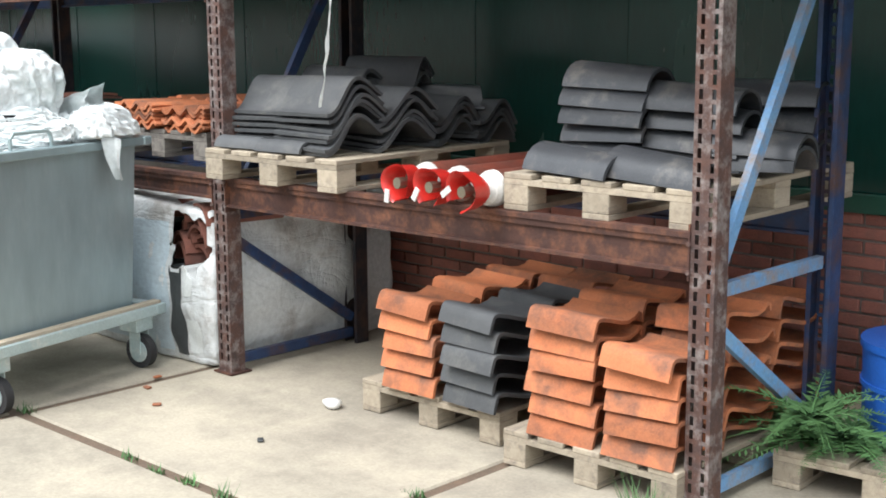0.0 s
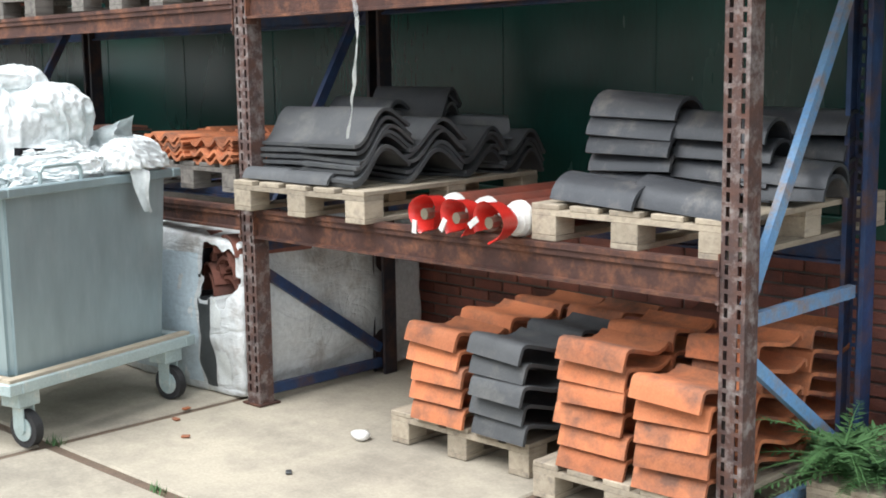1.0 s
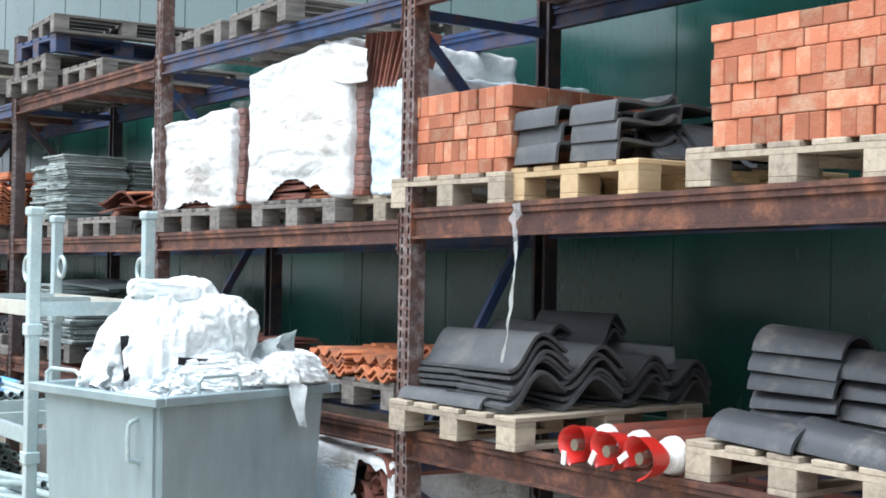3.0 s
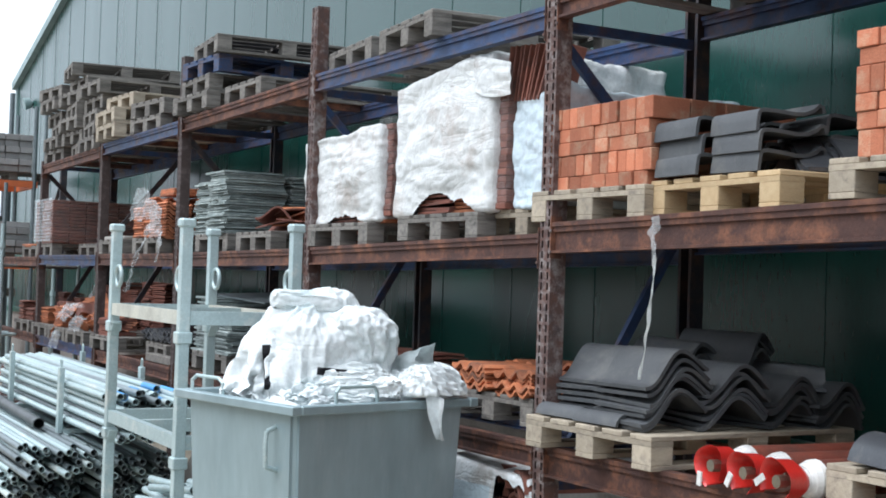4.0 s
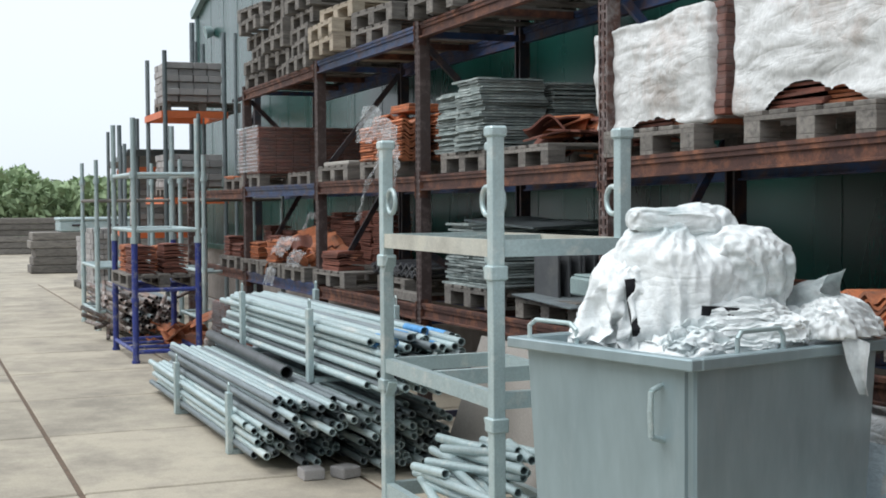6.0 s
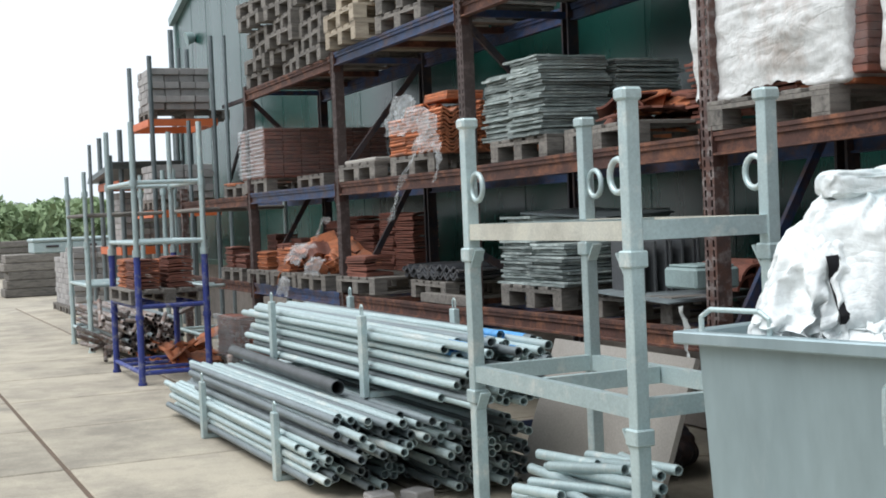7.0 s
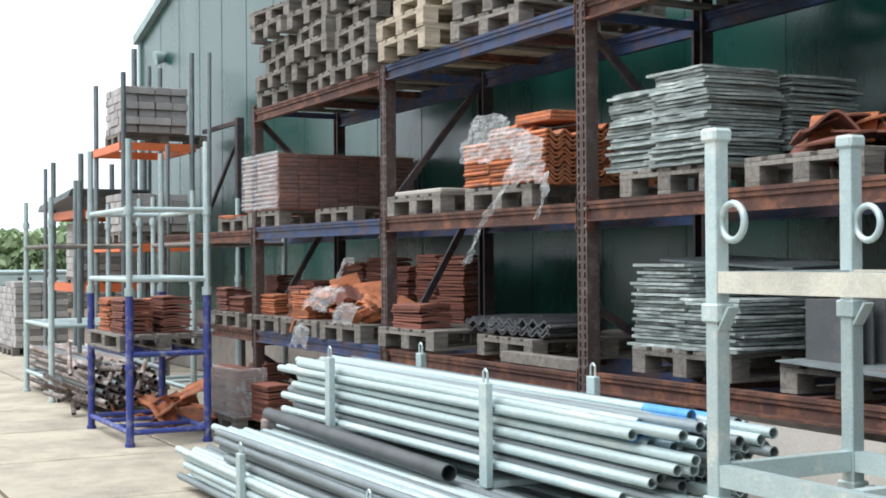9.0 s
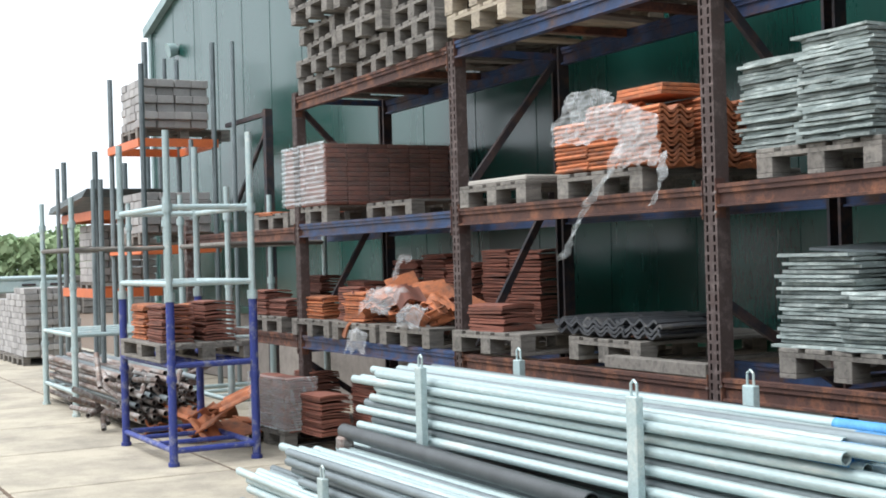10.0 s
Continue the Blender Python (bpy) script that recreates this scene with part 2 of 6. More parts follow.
wood_grey = mat("grey_pallet_wood", (0.235, 0.215, 0.19), 0.9, 0, (0.13, 0.12, 0.108), 5, 0.6, 60, 0.35, 0.25, stretch=(6, 1, 6), dirt=(0.07, 0.065, 0.06), dirt_scale=4, dirt_amount=0.35)
wood_new = mat("fresh_pallet_wood", (0.58, 0.44, 0.26), 0.8, 0, (0.46, 0.32, 0.17), 5, 0.6, 60, 0.3, 0.15, stretch=(6, 1, 6))
terracotta = mat("orange_clay_tile", (0.52, 0.185, 0.078), 0.8, 0, (0.42, 0.135, 0.06), 7, 0.6, 110, 0.25, 0.3, dirt=(0.16, 0.078, 0.052), dirt_scale=5, dirt_amount=0.42)
terracotta_red = mat("red_brown_clay_tile", (0.24, 0.085, 0.055), 0.8, 0, (0.15, 0.06, 0.045), 8, 0.6, 110, 0.25, 0.25, dirt=(0.10, 0.05, 0.04), dirt_scale=6, dirt_amount=0.3)
grey_tile = mat("dark_grey_concrete_tile", (0.085, 0.09, 0.095), 0.62, 0, (0.055, 0.058, 0.063), 6, 0.6, 160, 0.25, 0.15, dirt=(0.12, 0.12, 0.115), dirt_scale=5, dirt_amount=0.25)
black_tile = mat("smoked_black_clay_tile", (0.045, 0.048, 0.055), 0.36, 0.15, (0.075, 0.08, 0.088), 6, 0.6, 130, 0.15, 0.2, dirt=(0.16, 0.15, 0.14), dirt_scale=6, dirt_amount=0.2)
brick_m = mat("red_facing_brick", (0.46, 0.165, 0.085), 0.88, 0, (0.36, 0.12, 0.065), 9, 0.7, 120, 0.35, 0.38, dirt=(0.45, 0.29, 0.19), dirt_scale=8, dirt_amount=0.32)
wall_brick = mat("wall_brick", (0.44, 0.17, 0.125), 0.88, 0, (0.34, 0.13, 0.10), 9, 0.6, 120, 0.3, 0.25, dirt=(0.24, 0.12, 0.10), dirt_scale=6)
mortar = mat("grey_mortar", (0.36, 0.32, 0.29), 0.95, 0, None, 6)
green = mat("dark_green_cladding", (0.007, 0.052, 0.042), 0.26, 0.0, (0.006, 0.042, 0.034), 1.5, 0.6, 40, 0.02, 0.03, stretch=(1, 1, 0.2))
green.node_tree.nodes["Principled BSDF"].inputs["Specular IOR Level"].default_value = 0.85
green_trim = mat("green_flashing", (0.012, 0.09, 0.06), 0.4, 0.0, None, 2)
white_trim = mat("pale_edge_trim", (0.30, 0.40, 0.40), 0.5, 0, None, 3)
concrete = mat("worn_concrete_slab", (0.43, 0.383, 0.30), 0.9, 0, (0.34, 0.305, 0.243), 1.3, 0.5, 70, 0.2, 0.06, dirt=(0.24, 0.215, 0.175), dirt_scale=1.5, dirt_amount=0.5)
joint_dirt = mat("brown_joint_dirt", (0.15, 0.10, 0.068), 0.95, 0, (0.09, 0.07, 0.052), 9, 0.6, 60, 0.5)
galv = mat("galvanised_sheet", (0.34, 0.43, 0.455), 0.40, 0.45, (0.285, 0.37, 0.395), 1.6, 0.6, 9, 0.02, 0.06, stretch=(1, 1, 0.3), dirt=(0.42, 0.50, 0.52), dirt_scale=1.4, dirt_amount=0.25)
galv_tube = mat("galvanised_steel", (0.46, 0.56, 0.56), 0.45, 0.35, (0.36, 0.45, 0.46), 6, 0.5, 90, 0.08, 0.12, dirt=(0.62, 0.64, 0.60), dirt_scale=7, dirt_amount=0.2)
galv_old = mat("old_grey_steel_tube", (0.22, 0.26, 0.27), 0.5, 0.4, (0.13, 0.15, 0.16), 6, 0.5, 90, 0.1, 0.25)
pipe_dark = mat("dark_drain_pipe", (0.075, 0.082, 0.085), 0.4, 0.1, None, 5)
# near-black that puts the shade inside tubes into the colour
bore_shade = mat("dark_tube_bore", (0.012, 0.013, 0.014), 0.8, 0.2, None, 5)
bag_white = mat("white_woven_bag", (0.70, 0.72, 0.71), 0.7, 0, (0.60, 0.63, 0.62), 4, 0.6, 120, 0.2, 0.03, dirt=(0.50, 0.48, 0.42), dirt_scale=3, dirt_amount=0.12)
strap_m = mat("black_webbing", (0.02, 0.02, 0.025), 0.8)
slate_m = mat("grey_green_slate", (0.27, 0.315, 0.305), 0.8, 0, (0.17, 0.20, 0.195), 7, 0.5, 70, 0.5, 0.35, dirt=(0.42, 0.46, 0.44), dirt_scale=9, dirt_amount=0.3)
red_plastic = mat("bright_red_plastic", (0.66, 0.03, 0.02), 0.35, 0, (0.58, 0.025, 0.02), 5, coat=0.3)
cyl_brown = mat("red_brown_cylinder_paint", (0.25, 0.065, 0.04), 0.45, 0.1, (0.18, 0.05, 0.035), 8, dirt=(0.11, 0.05, 0.04))
cyl_white = mat("white_cylinder_paint", (0.75, 0.74, 0.71), 0.45, 0, None, 6, 0.3)
brass = mat("dull_brass", (0.35, 0.31, 0.24), 0.4, 0.8)
rubber = mat("black_rubber", (0.03, 0.03, 0.032), 0.8)
leaf = mat("feathery_green_leaf", (0.11, 0.24, 0.085), 0.7, 0, (0.07, 0.17, 0.055), 12, rand=0.3)
# leaf green made paler: distance haze is mixed into the base colour
hazy_leaf = mat("far_tree_leaf", (0.33, 0.43, 0.24), 0.8, 0, (0.25, 0.35, 0.18), 0.4, rand=0.3)
orange_steel = mat("orange_rack_steel", (0.62, 0.145, 0.04), 0.5, 0.05, (0.52, 0.12, 0.04), 8)
stone_grey = mat("grey_concrete_block", (0.36, 0.345, 0.335), 0.9, 0, (0.27, 0.26, 0.255), 8, 0.6, 90, 0.4, 0.2)
drum_blue = mat("blue_plastic_drum", (0.02, 0.12, 0.50), 0.35, 0, (0.02, 0.10, 0.42), 4)
scaf_blue = mat("blue_painted_tube", (0.035, 0.055, 0.27), 0.5, 0.05, (0.03, 0.045, 0.20), 8, dirt=(0.30, 0.30, 0.32), dirt_scale=11, dirt_amount=0.25)
board_grey = mat("grey_fibre_board", (0.34, 0.32, 0.29), 0.9, 0, (0.28, 0.26, 0.235), 3)
junk = mat("rusty_scrap_steel", (0.22, 0.15, 0.12), 0.7, 0.4, (0.10, 0.08, 0.075), 9, rand=0.4, dirt=(0.36, 0.36, 0.35), dirt_scale=8)
tape_blue = mat("blue_tape", (0.10, 0.36, 0.72), 0.5)
film = film_mat("clear_plastic_film", (0.62, 0.64, 0.65), 0.78, 0.22)
film_thin = film_mat("thin_stretch_film", (0.45, 0.42, 0.42), 0.86, 0.2)
film_pale = film_mat("pale_crinkled_film", (0.74, 0.77, 0.78), 0.70, 0.2)


def wrap_mat(name, col, col2, stain, rough, crinkle=0.13):
    """Shrink film over tiles: pale, glossy, full of long fine crinkles."""
    m = mat(name, col, rough, 0, col2, 3.0, 0.6, 40, 0.1, 0.03, dirt=stain, dirt_scale=2.6, dirt_amount=0.22)
    n, l = m.node_tree.nodes, m.node_tree.links
    b = n["Principled BSDF"]
    tc = n.new("ShaderNodeTexCoord")
    last = b.inputs["Normal"].links[0].from_socket
    for sc, sx, amt in ((2.2, (1, 1, 2.6), crinkle), (4.5, (2.2, 2.2, 0.9), crinkle * 0.6)):
        mp = n.new("ShaderNodeMapping"); mp.inputs["Scale"].default_value = sx
        t = n.new("ShaderNodeTexNoise"); t.inputs["Scale"].default_value, t.inputs["Detail"].default_value, t.inputs["Distortion"].default_value = sc, 4, 1.6
        sub_ = n.new("ShaderNodeMath"); sub_.operation = "SUBTRACT"; sub_.inputs[1].default_value = 0.5
        ab = n.new("ShaderNodeMath"); ab.operation = "ABSOLUTE"
        pw = n.new("ShaderNodeMath"); pw.operation = "POWER"; pw.inputs[1].default_value = 0.5
        bp = n.new("ShaderNodeBump"); bp.inputs["Strength"].default_value, bp.inputs["Distance"].default_value = amt, 0.05
        l.new(tc.outputs["Object"], mp.inputs["Vector"]); l.new(mp.outputs[0], t.inputs["Vector"])
        l.new(t.outputs["Fac"], sub_.inputs[0]); l.new(sub_.outputs[0], ab.inputs[0]); l.new(ab.outputs[0], pw.inputs[0])
        l.new(pw.outputs[0], bp.inputs["Height"]); l.new(last, bp.inputs["Normal"])
        last = bp.outputs[0]
    l.new(last, b.inputs["Normal"])
    return m


wrap_white = wrap_mat("white_shrink_wrap", (0.70, 0.71, 0.70), (0.58, 0.59, 0.58), (0.42, 0.36, 0.32), 0.34, 0.22)
wrap_dirty = wrap_mat("dirty_shrink_wrap", (0.74, 0.77, 0.78), (0.60, 0.62, 0.62), (0.32, 0.28, 0.25), 0.36, 0.3)
wrap_blue = wrap_mat("pale_blue_shrink_wrap", (0.52, 0.62, 0.68), (0.58, 0.66, 0.70), (0.45, 0.50, 0.54), 0.36)
cloth_bag = wrap_mat("crumpled_bag_cloth", (0.74, 0.77, 0.77), (0.66, 0.70, 0.70), (0.46, 0.54, 0.55), 0.65, 0.2)
rust_dark = mat("dark_brown_perforated_steel", (0.075, 0.048, 0.042), 0.7, 0.2, (0.045, 0.035, 0.035), 14, 0.4, 90, 0.4, 0.12, dirt=(0.16, 0.12, 0.11), dirt_scale=14, dirt_amount=0.3)

# ---- setting ----
POST = {"B": 2.79, "A": 0.06, "C": -2.82, "D": -5.68, "E": -8.34, "F": -11.22, "G": -14.5, "H": 5.59}
WALL_Y = 1.48
rng = random.Random(4)

bm = bmesh.new()
box(bm, -400, -300, -0.6, 300, 400, -0.013)
ground = solo("ground", bm, joint_dirt, "bare brown earth yard below the concrete slabs", "ground", kind="structure")

# far corner of the hall with its sloping verge, then plain wall to the end
bm = bmesh.new()
out = [(-20.8, 0.95), (9.0, 0.95), (9.0, 7.0), (-8.0, 8.6), (-20.8, 5.2)]
f0 = [bm.verts.new((x, WALL_Y, z)) for x, z in out]
f1 = [bm.verts.new((x, WALL_Y + 0.12, z)) for x, z in out]
bm.faces.new(f0); bm.faces.new(f1[::-1])
for i in range(len(out)):
    j = (i + 1) % len(out)
    bm.faces.new((f0[j], f0[i], f1[i], f1[j]))
wall_north = solo("wall_north", bm, green, "dark green metal-clad hall wall with vertical seams", "wall", kind="structure")
# standing seams between the cladding panels
seam = mesh_of("seam", B(-0.004, -0.004, 0, 0.004, 0.004, 1.0), green)
for i in range(29):
    x = -20.6 + i * 1.0
    top = 5.2 + (x + 20.8) * 0.2656 if x < -8 else 8.6 - (x + 8) * 0.094
    piece("seam", seam, wall_north, pose(x, WALL_Y, 0.98) @ Matrix.Diagonal((1, 1, top - 1.05, 1)))
flash = B(-20.8, WALL_Y - 0.04, 0.90, 9.0, WALL_Y + 0.02, 0.985, bev=0.004)
part("flashing", flash, green_trim, wall_north)
vg = bmesh.new()
bar(vg, (-20.9, WALL_Y - 0.02, 5.22), (-8.0, WALL_Y - 0.02, 8.64), 0.16, 0.14)
part("verge_trim", vg, white_trim, wall_north)
vg = bmesh.new()
box(vg, -20.86, WALL_Y - 0.03, 0, -20.74, WALL_Y + 0.1, 5.2)
part("corner_trim", vg, white_trim, wall_north)
vg = bmesh.new()
rod(vg, (-20.98, WALL_Y - 0.06, 0), (-20.98, WALL_Y - 0.06, 5.1), 0.05, 10)
part("downpipe", vg, galv_old, wall_north, smooth=40)
bm = bmesh.new()
rod(bm, (0, 0, 0), (0, -0.12, -0.03), 0.09, 12, 0.11)
rod(bm, (0, 0.03, 0), (0, 0, 0), 0.05, 10)
solo("wall_lamp", bm, white_trim, "small round pale lamp fixed to the green hall wall", "lamp", (-19.4, WALL_Y - 0.03, 4.75), smooth=40)
bm = bmesh.new()
box(bm, -20.8, WALL_Y + 0.13, 0.0, 9.0, 14, 5.1)
solo("building_core", bm, green, "dark green hall volume behind the wall", "building", kind="structure")

# added wall, out of view: cuts low sky light and darkens cladding reflections
bm = B(-26, -16.3, 0, 26, -16, 5.6)
solo("wall_south", bm, board_grey, "unseen plain grey wall added to block low sky light", "wall", kind="structure")

# ---- pallet rack ----
# top of each beam at the two ends of its bay: the yard falls a little towards the far end
# third level of AB and BH is unseen, added to shade the bays below
LEV = {"AB": ((0.985, 1.005), (2.035, 2.085), (3.12, 3.14)), "CA": ((0.965, 0.985), (1.935, 1.985), (3.09, 3.08)), "DC": ((0.93, 0.945), (1.905, 1.93), (3.06, 3.085)),
       "ED": ((0.91, 0.91), (1.90, 1.90), (3.04, 3.05)), "FE": ((0.92, 0.92), (1.89, 1.89), (3.0, 3.02)), "GF": ((0.92, 0.92), (1.87, 1.87), None), "BH": (None, (2.085, 2.10), (3.14, 3.14))}


def lev(bay, i, x=None):
    """Height of a shelf at x, or halfway along its bay."""
    a, b = LEV[bay][i]
    u = 0.5 if x is None else min(1.0, max(0.0, (x - POST[bay[0]]) / (POST[bay[1]] - POST[bay[0]])))
    return a + (b - a) * u

rack = thing("pallet_rack", "rusty brown and blue steel pallet rack along the green hall wall", "rack")


def post_bm(h):
    """Perforated channel post, two columns of holes in its face, folded sides and lips."""
    bm = bmesh.new()
    xs = [-0.05, -0.034, -0.018, 0.018, 0.034, 0.05]
    zs, z = [0.0], 0.0
    while z < h - 0.06:
        zs += [z + 0.016, z + 0.05]; z += 0.05
    for r in range(len(zs) - 1):
        strip_ = [((-0.03, 0.085), (-0.05, 0.085)), ((-0.05, 0.085), (-0.05, 0.0))]
        strip_ += [((xs[c], 0.0), (xs[c + 1], 0.0)) for c in range(5) if not (c in (1, 3) and r % 2 == 1 and r > 1)]
        strip_ += [((0.05, 0.0), (0.05, 0.085)), ((0.05, 0.085), (0.03, 0.085))]
        for p, q in strip_:
            bm.faces.new([bm.verts.new(v) for v in ((*p, zs[r]), (*q, zs[r]), (*q, zs[r + 1]), (*p, zs[r + 1]))])
    bmesh.ops.remove_doubles(bm, verts=bm.verts, dist=0.0005)
    bmesh.ops.recalc_face_normals(bm, faces=bm.faces)
    bmesh.ops.solidify(bm, geom=bm.faces[:], thickness=0.003)
    return bm


foot_plate = mesh_of("foot_plate", B(-0.07, -0.02, 0, 0.07, 0.11, 0.008), rust)
HIGH = {"H": 3.6, "B": 3.6, "A": 3.6, "C": 3.6, "D": 3.62, "E": 3.1, "F": 3.1}
posts = {h: mesh_of("upright", post_bm(h), rust_post) for h in (3.6, 3.62, 3.1)}
posts_far = {h: mesh_of("upright", post_bm(h), rust_dark) for h in (3.62, 3.1)}
posts_rear = {h: mesh_of("rear_upright", post_bm(h), blue_steel) for h in (3.6, 3.62, 3.1)}
posts_dark = {h: mesh_of("rear_upright", post_bm(h), dark_steel) for h in (3.6, 3.62, 3.1)}
for k, h in HIGH.items():
    piece("upright", (posts_far if k in "DEF" else posts)[h], rack, pose(POST[k], 0, 0))
    piece("foot_plate", foot_plate, rack, pose(POST[k], 0, 0))
    piece("rear_upright", (posts_rear if k == "B" else posts_dark)[h], rack, pose(POST[k], 0.93, 0, 0, 0, 180))
    for za, zb in ((0.66, 0.14), (0.84, 2.10) if k != "D" else (1.3, 0.84), (2.88, 2.14) if k != "E" else (2.02, 2.95)):
        bm = bmesh.new()
        bar(bm, (POST[k], 0.09, za), (POST[k], 0.85, zb), 0.03, 0.05)
        part("brace", bm, light_blue if k == "B" else (blue_steel if k in "AC" else dark_steel), rack)
    for z in (0.06, 0.79, 2.98):
        bm = bmesh.new()
        bar(bm, (POST[k], 0.09, z), (POST[k], 0.85, z), 0.03, 0.05)
        part("frame_strut", bm, light_blue if k == "B" and z < 2 else blue_steel, rack)


def beam_bm(x0, x1, y, z, z_end, h):
    """Channel beam, open to the aisle, with a stepped upper lip."""
    bm = bmesh.new()
    prof = [(0.05, 0), (-0.004, 0), (-0.004, -0.02), (0.004, -0.022), (0.004, -0.045), (0.018, -0.047), (0.018, -h + 0.014), (-0.004, -h + 0.012), (-0.004, -h), (0.05, -h)]
    e0 = [bm.verts.new((x0, y + p[0], z + p[1])) for p in prof]
    e1 = [bm.verts.new((x1, y + p[0], z_end + p[1])) for p in prof]
    n = len(prof)
    for i in range(n):
        bm.faces.new((e0[i], e0[(i + 1) % n], e1[(i + 1) % n], e1[i]))
    bm.faces.new(e0[::-1]); bm.faces.new(e1)
    return bm


for bay, lv in LEV.items():
    x0, x1 = POST[bay[0]] + 0.05, POST[bay[1]] - 0.05
    for i, ends in enumerate(lv):
        if ends is None:
            continue
        za, zb = ends
        blue = (bay, i) in (("FE", 0), ("FE", 1), ("ED", 2), ("CA", 2), ("BH", 1))
        deep = 0.145 if bay == "AB" and i < 2 else 0.115
        part("beam", beam_bm(x0, x1, 0.0 if i else 0.002, za, zb, deep), blue_steel if blue else rust, rack, "worn blue beam" if blue else "")
        part("rear_beam", beam_bm(x0, x1, 0.87, za, zb, 0.12), blue_steel, rack, "dark blue beam")
        for xe, z in ((x0, za), (x1 - 0.006, zb)):
            part("end_plate", B(xe, -0.008, z - 0.17, xe + 0.006, 0.055, z + 0.03), rust, rack)
            for dz in (-0.14, -0.04):
                bm = bmesh.new(); rod(bm, (xe + 0.003, -0.014, z + dz), (xe + 0.003, -0.006, z + dz), 0.009, 6)
                part("bolt", bm, rust_post, rack)
        # cross bars from front beam to rear beam
        if bay in ("DC", "ED", "FE"):
            for u in (0.3, 0.62):
                bm = bmesh.new()
                xx, z = x0 + (x1 - x0) * u, za + (zb - za) * u
                box(bm, xx - 0.03, 0.03, z - 0.05, xx + 0.03, 0.86, z - 0.003)
                part("cross_bar", bm, rust, rack)

# ---- pallets ----


def pallet_meshes(wd):
    r = random.Random(7)
    return dict(deck=mesh_of("deck_board", B(-0.062, 0, 0.122, 0.062, 1.2, 0.144, bev=0.003), wd),
                stringer=mesh_of("stringer", B(-0.4, -0.06, 0.100, 0.4, 0.06, 0.122), wd),
                block=mesh_of("block", B(-0.055, -0.06, 0.022, 0.055, 0.06, 0.100, bev=0.003), wd),
                runner=mesh_of("runner", B(-0.055, 0, 0.0, 0.055, 1.2, 0.022, bev=0.002), wd))


def build_pallet(meshes, label, at, turn=0):
    p = thing("pallet", label, "pallet", at, turn=turn)
    for i in range(5):
        piece("deck_board", meshes["deck"], p, pose(-0.338 + i * 0.169, 0, 0))
    for y in (0.06, 0.6, 1.14):
        piece("stringer", meshes["stringer"], p, pose(0, y, 0))
        for x in (-0.345, 0, 0.345):
            piece("block", meshes["block"], p, pose(x, y, 0))
    for x in (-0.345, 0, 0.345):
        piece("runner", meshes["runner"], p, pose(x, 0, 0))
    return p


PAL = {}
for key, w, lab in (("wood", wood, "weathered pale wooden block pallet under building materials"), ("grey", wood_grey, "old grey wooden block pallet"), ("new", wood_new, "fairly new yellowish wooden block pallet"), ("blue", blue_steel, "blue painted wooden pallet on the pallet pile")):
    PAL[key] = (pallet_meshes(w), lab)


def pallet(x, y, z, kind="wood", turn=0.0, label="", group="", wide=0.8):
    """A pallet whose front edge is centred on x, y and whose underside is at z. Returns its top height."""
    me, lab = PAL[kind]
    p = build_pallet(me, label or lab, (x, y, z), turn)
    p.matrix_basis = p.matrix_basis @ Matrix.Diagonal((wide / 0.8, 1, 1, 1))
    if group:
        p["group"] = group
    return z + 0.144

# ---- tile kinds ----


def arc(cy, cz, r, a0, a1, n):
    return [(cy + r * math.cos(radians(a0 + (a1 - a0) * i / n)), cz + r * math.sin(radians(a0 + (a1 - a0) * i / n))) for i in range(n + 1)]


# lipped pan tile: a drooping front lip, a shallow pan, a small hook behind
LIP = [(-0.016, -0.082), (-0.010, -0.045), (-0.002, -0.012), (0.010, 0.0), (0.035, 0.004), (0.10, -0.004), (0.17, -0.016), (0.22, -0.018), (0.265, -0.004), (0.29, 0.014), (0.315, 0.006), (0.322, -0.022)]
# wavy tile: one full S
WAVE = [(0.34 * i / 14, 0.064 * math.sin(2 * math.pi * i / 14 * 0.9 - 1.8)) for i in range(15)]
HALF = arc(0.12, 0.0, 0.12, 172, 8, 10)
PLAIN = [(0.0, 0.0), (0.04, 0.006), (0.10, 0.010), (0.16, 0.010), (0.22, 0.006), (0.26, 0.0)]
ROLL = [(0.24 * i / 12, 0.02 * math.sin(2 * math.pi * i / 6)) for i in range(13)]

PAN = [(0.38 * i / 24, 0.017 * math.sin(2 * math.pi * i / 8)) for i in range(25)]
pan_me = {m.name: mesh_of("tile", sheet(bmesh.new(), PAN, 0, 0.36, 0.015), m, 50) for m in (terracotta, terracotta_red, black_tile)}
lip_me = {m.name: mesh_of("tile", sheet(bmesh.new(), LIP, 0, 0.305, 0.015), m, 50) for m in (terracotta, grey_tile, terracotta_red)}
wave_me = {m.name: mesh_of("tile", sheet(bmesh.new(), WAVE, 0, 0.40, 0.016), m, 50) for m in (grey_tile, black_tile, terracotta_red, terracotta)}
half_me = {m.name: mesh_of("ridge_tile", sheet(bmesh.new(), HALF, 0, 0.42, 0.016, 0.12), m, 50) for m in (black_tile, terracotta, terracotta_red)}
plain_me = {m.name: mesh_of("tile", sheet(bmesh.new(), PLAIN, 0, 0.40, 0.014), m, 50) for m in (terracotta, terracotta_red)}
roll_me = {m.name: mesh_of("tile", sheet(bmesh.new(), ROLL, 0, 0.33, 0.014), m, 50) for m in (terracotta, terracotta_red)}


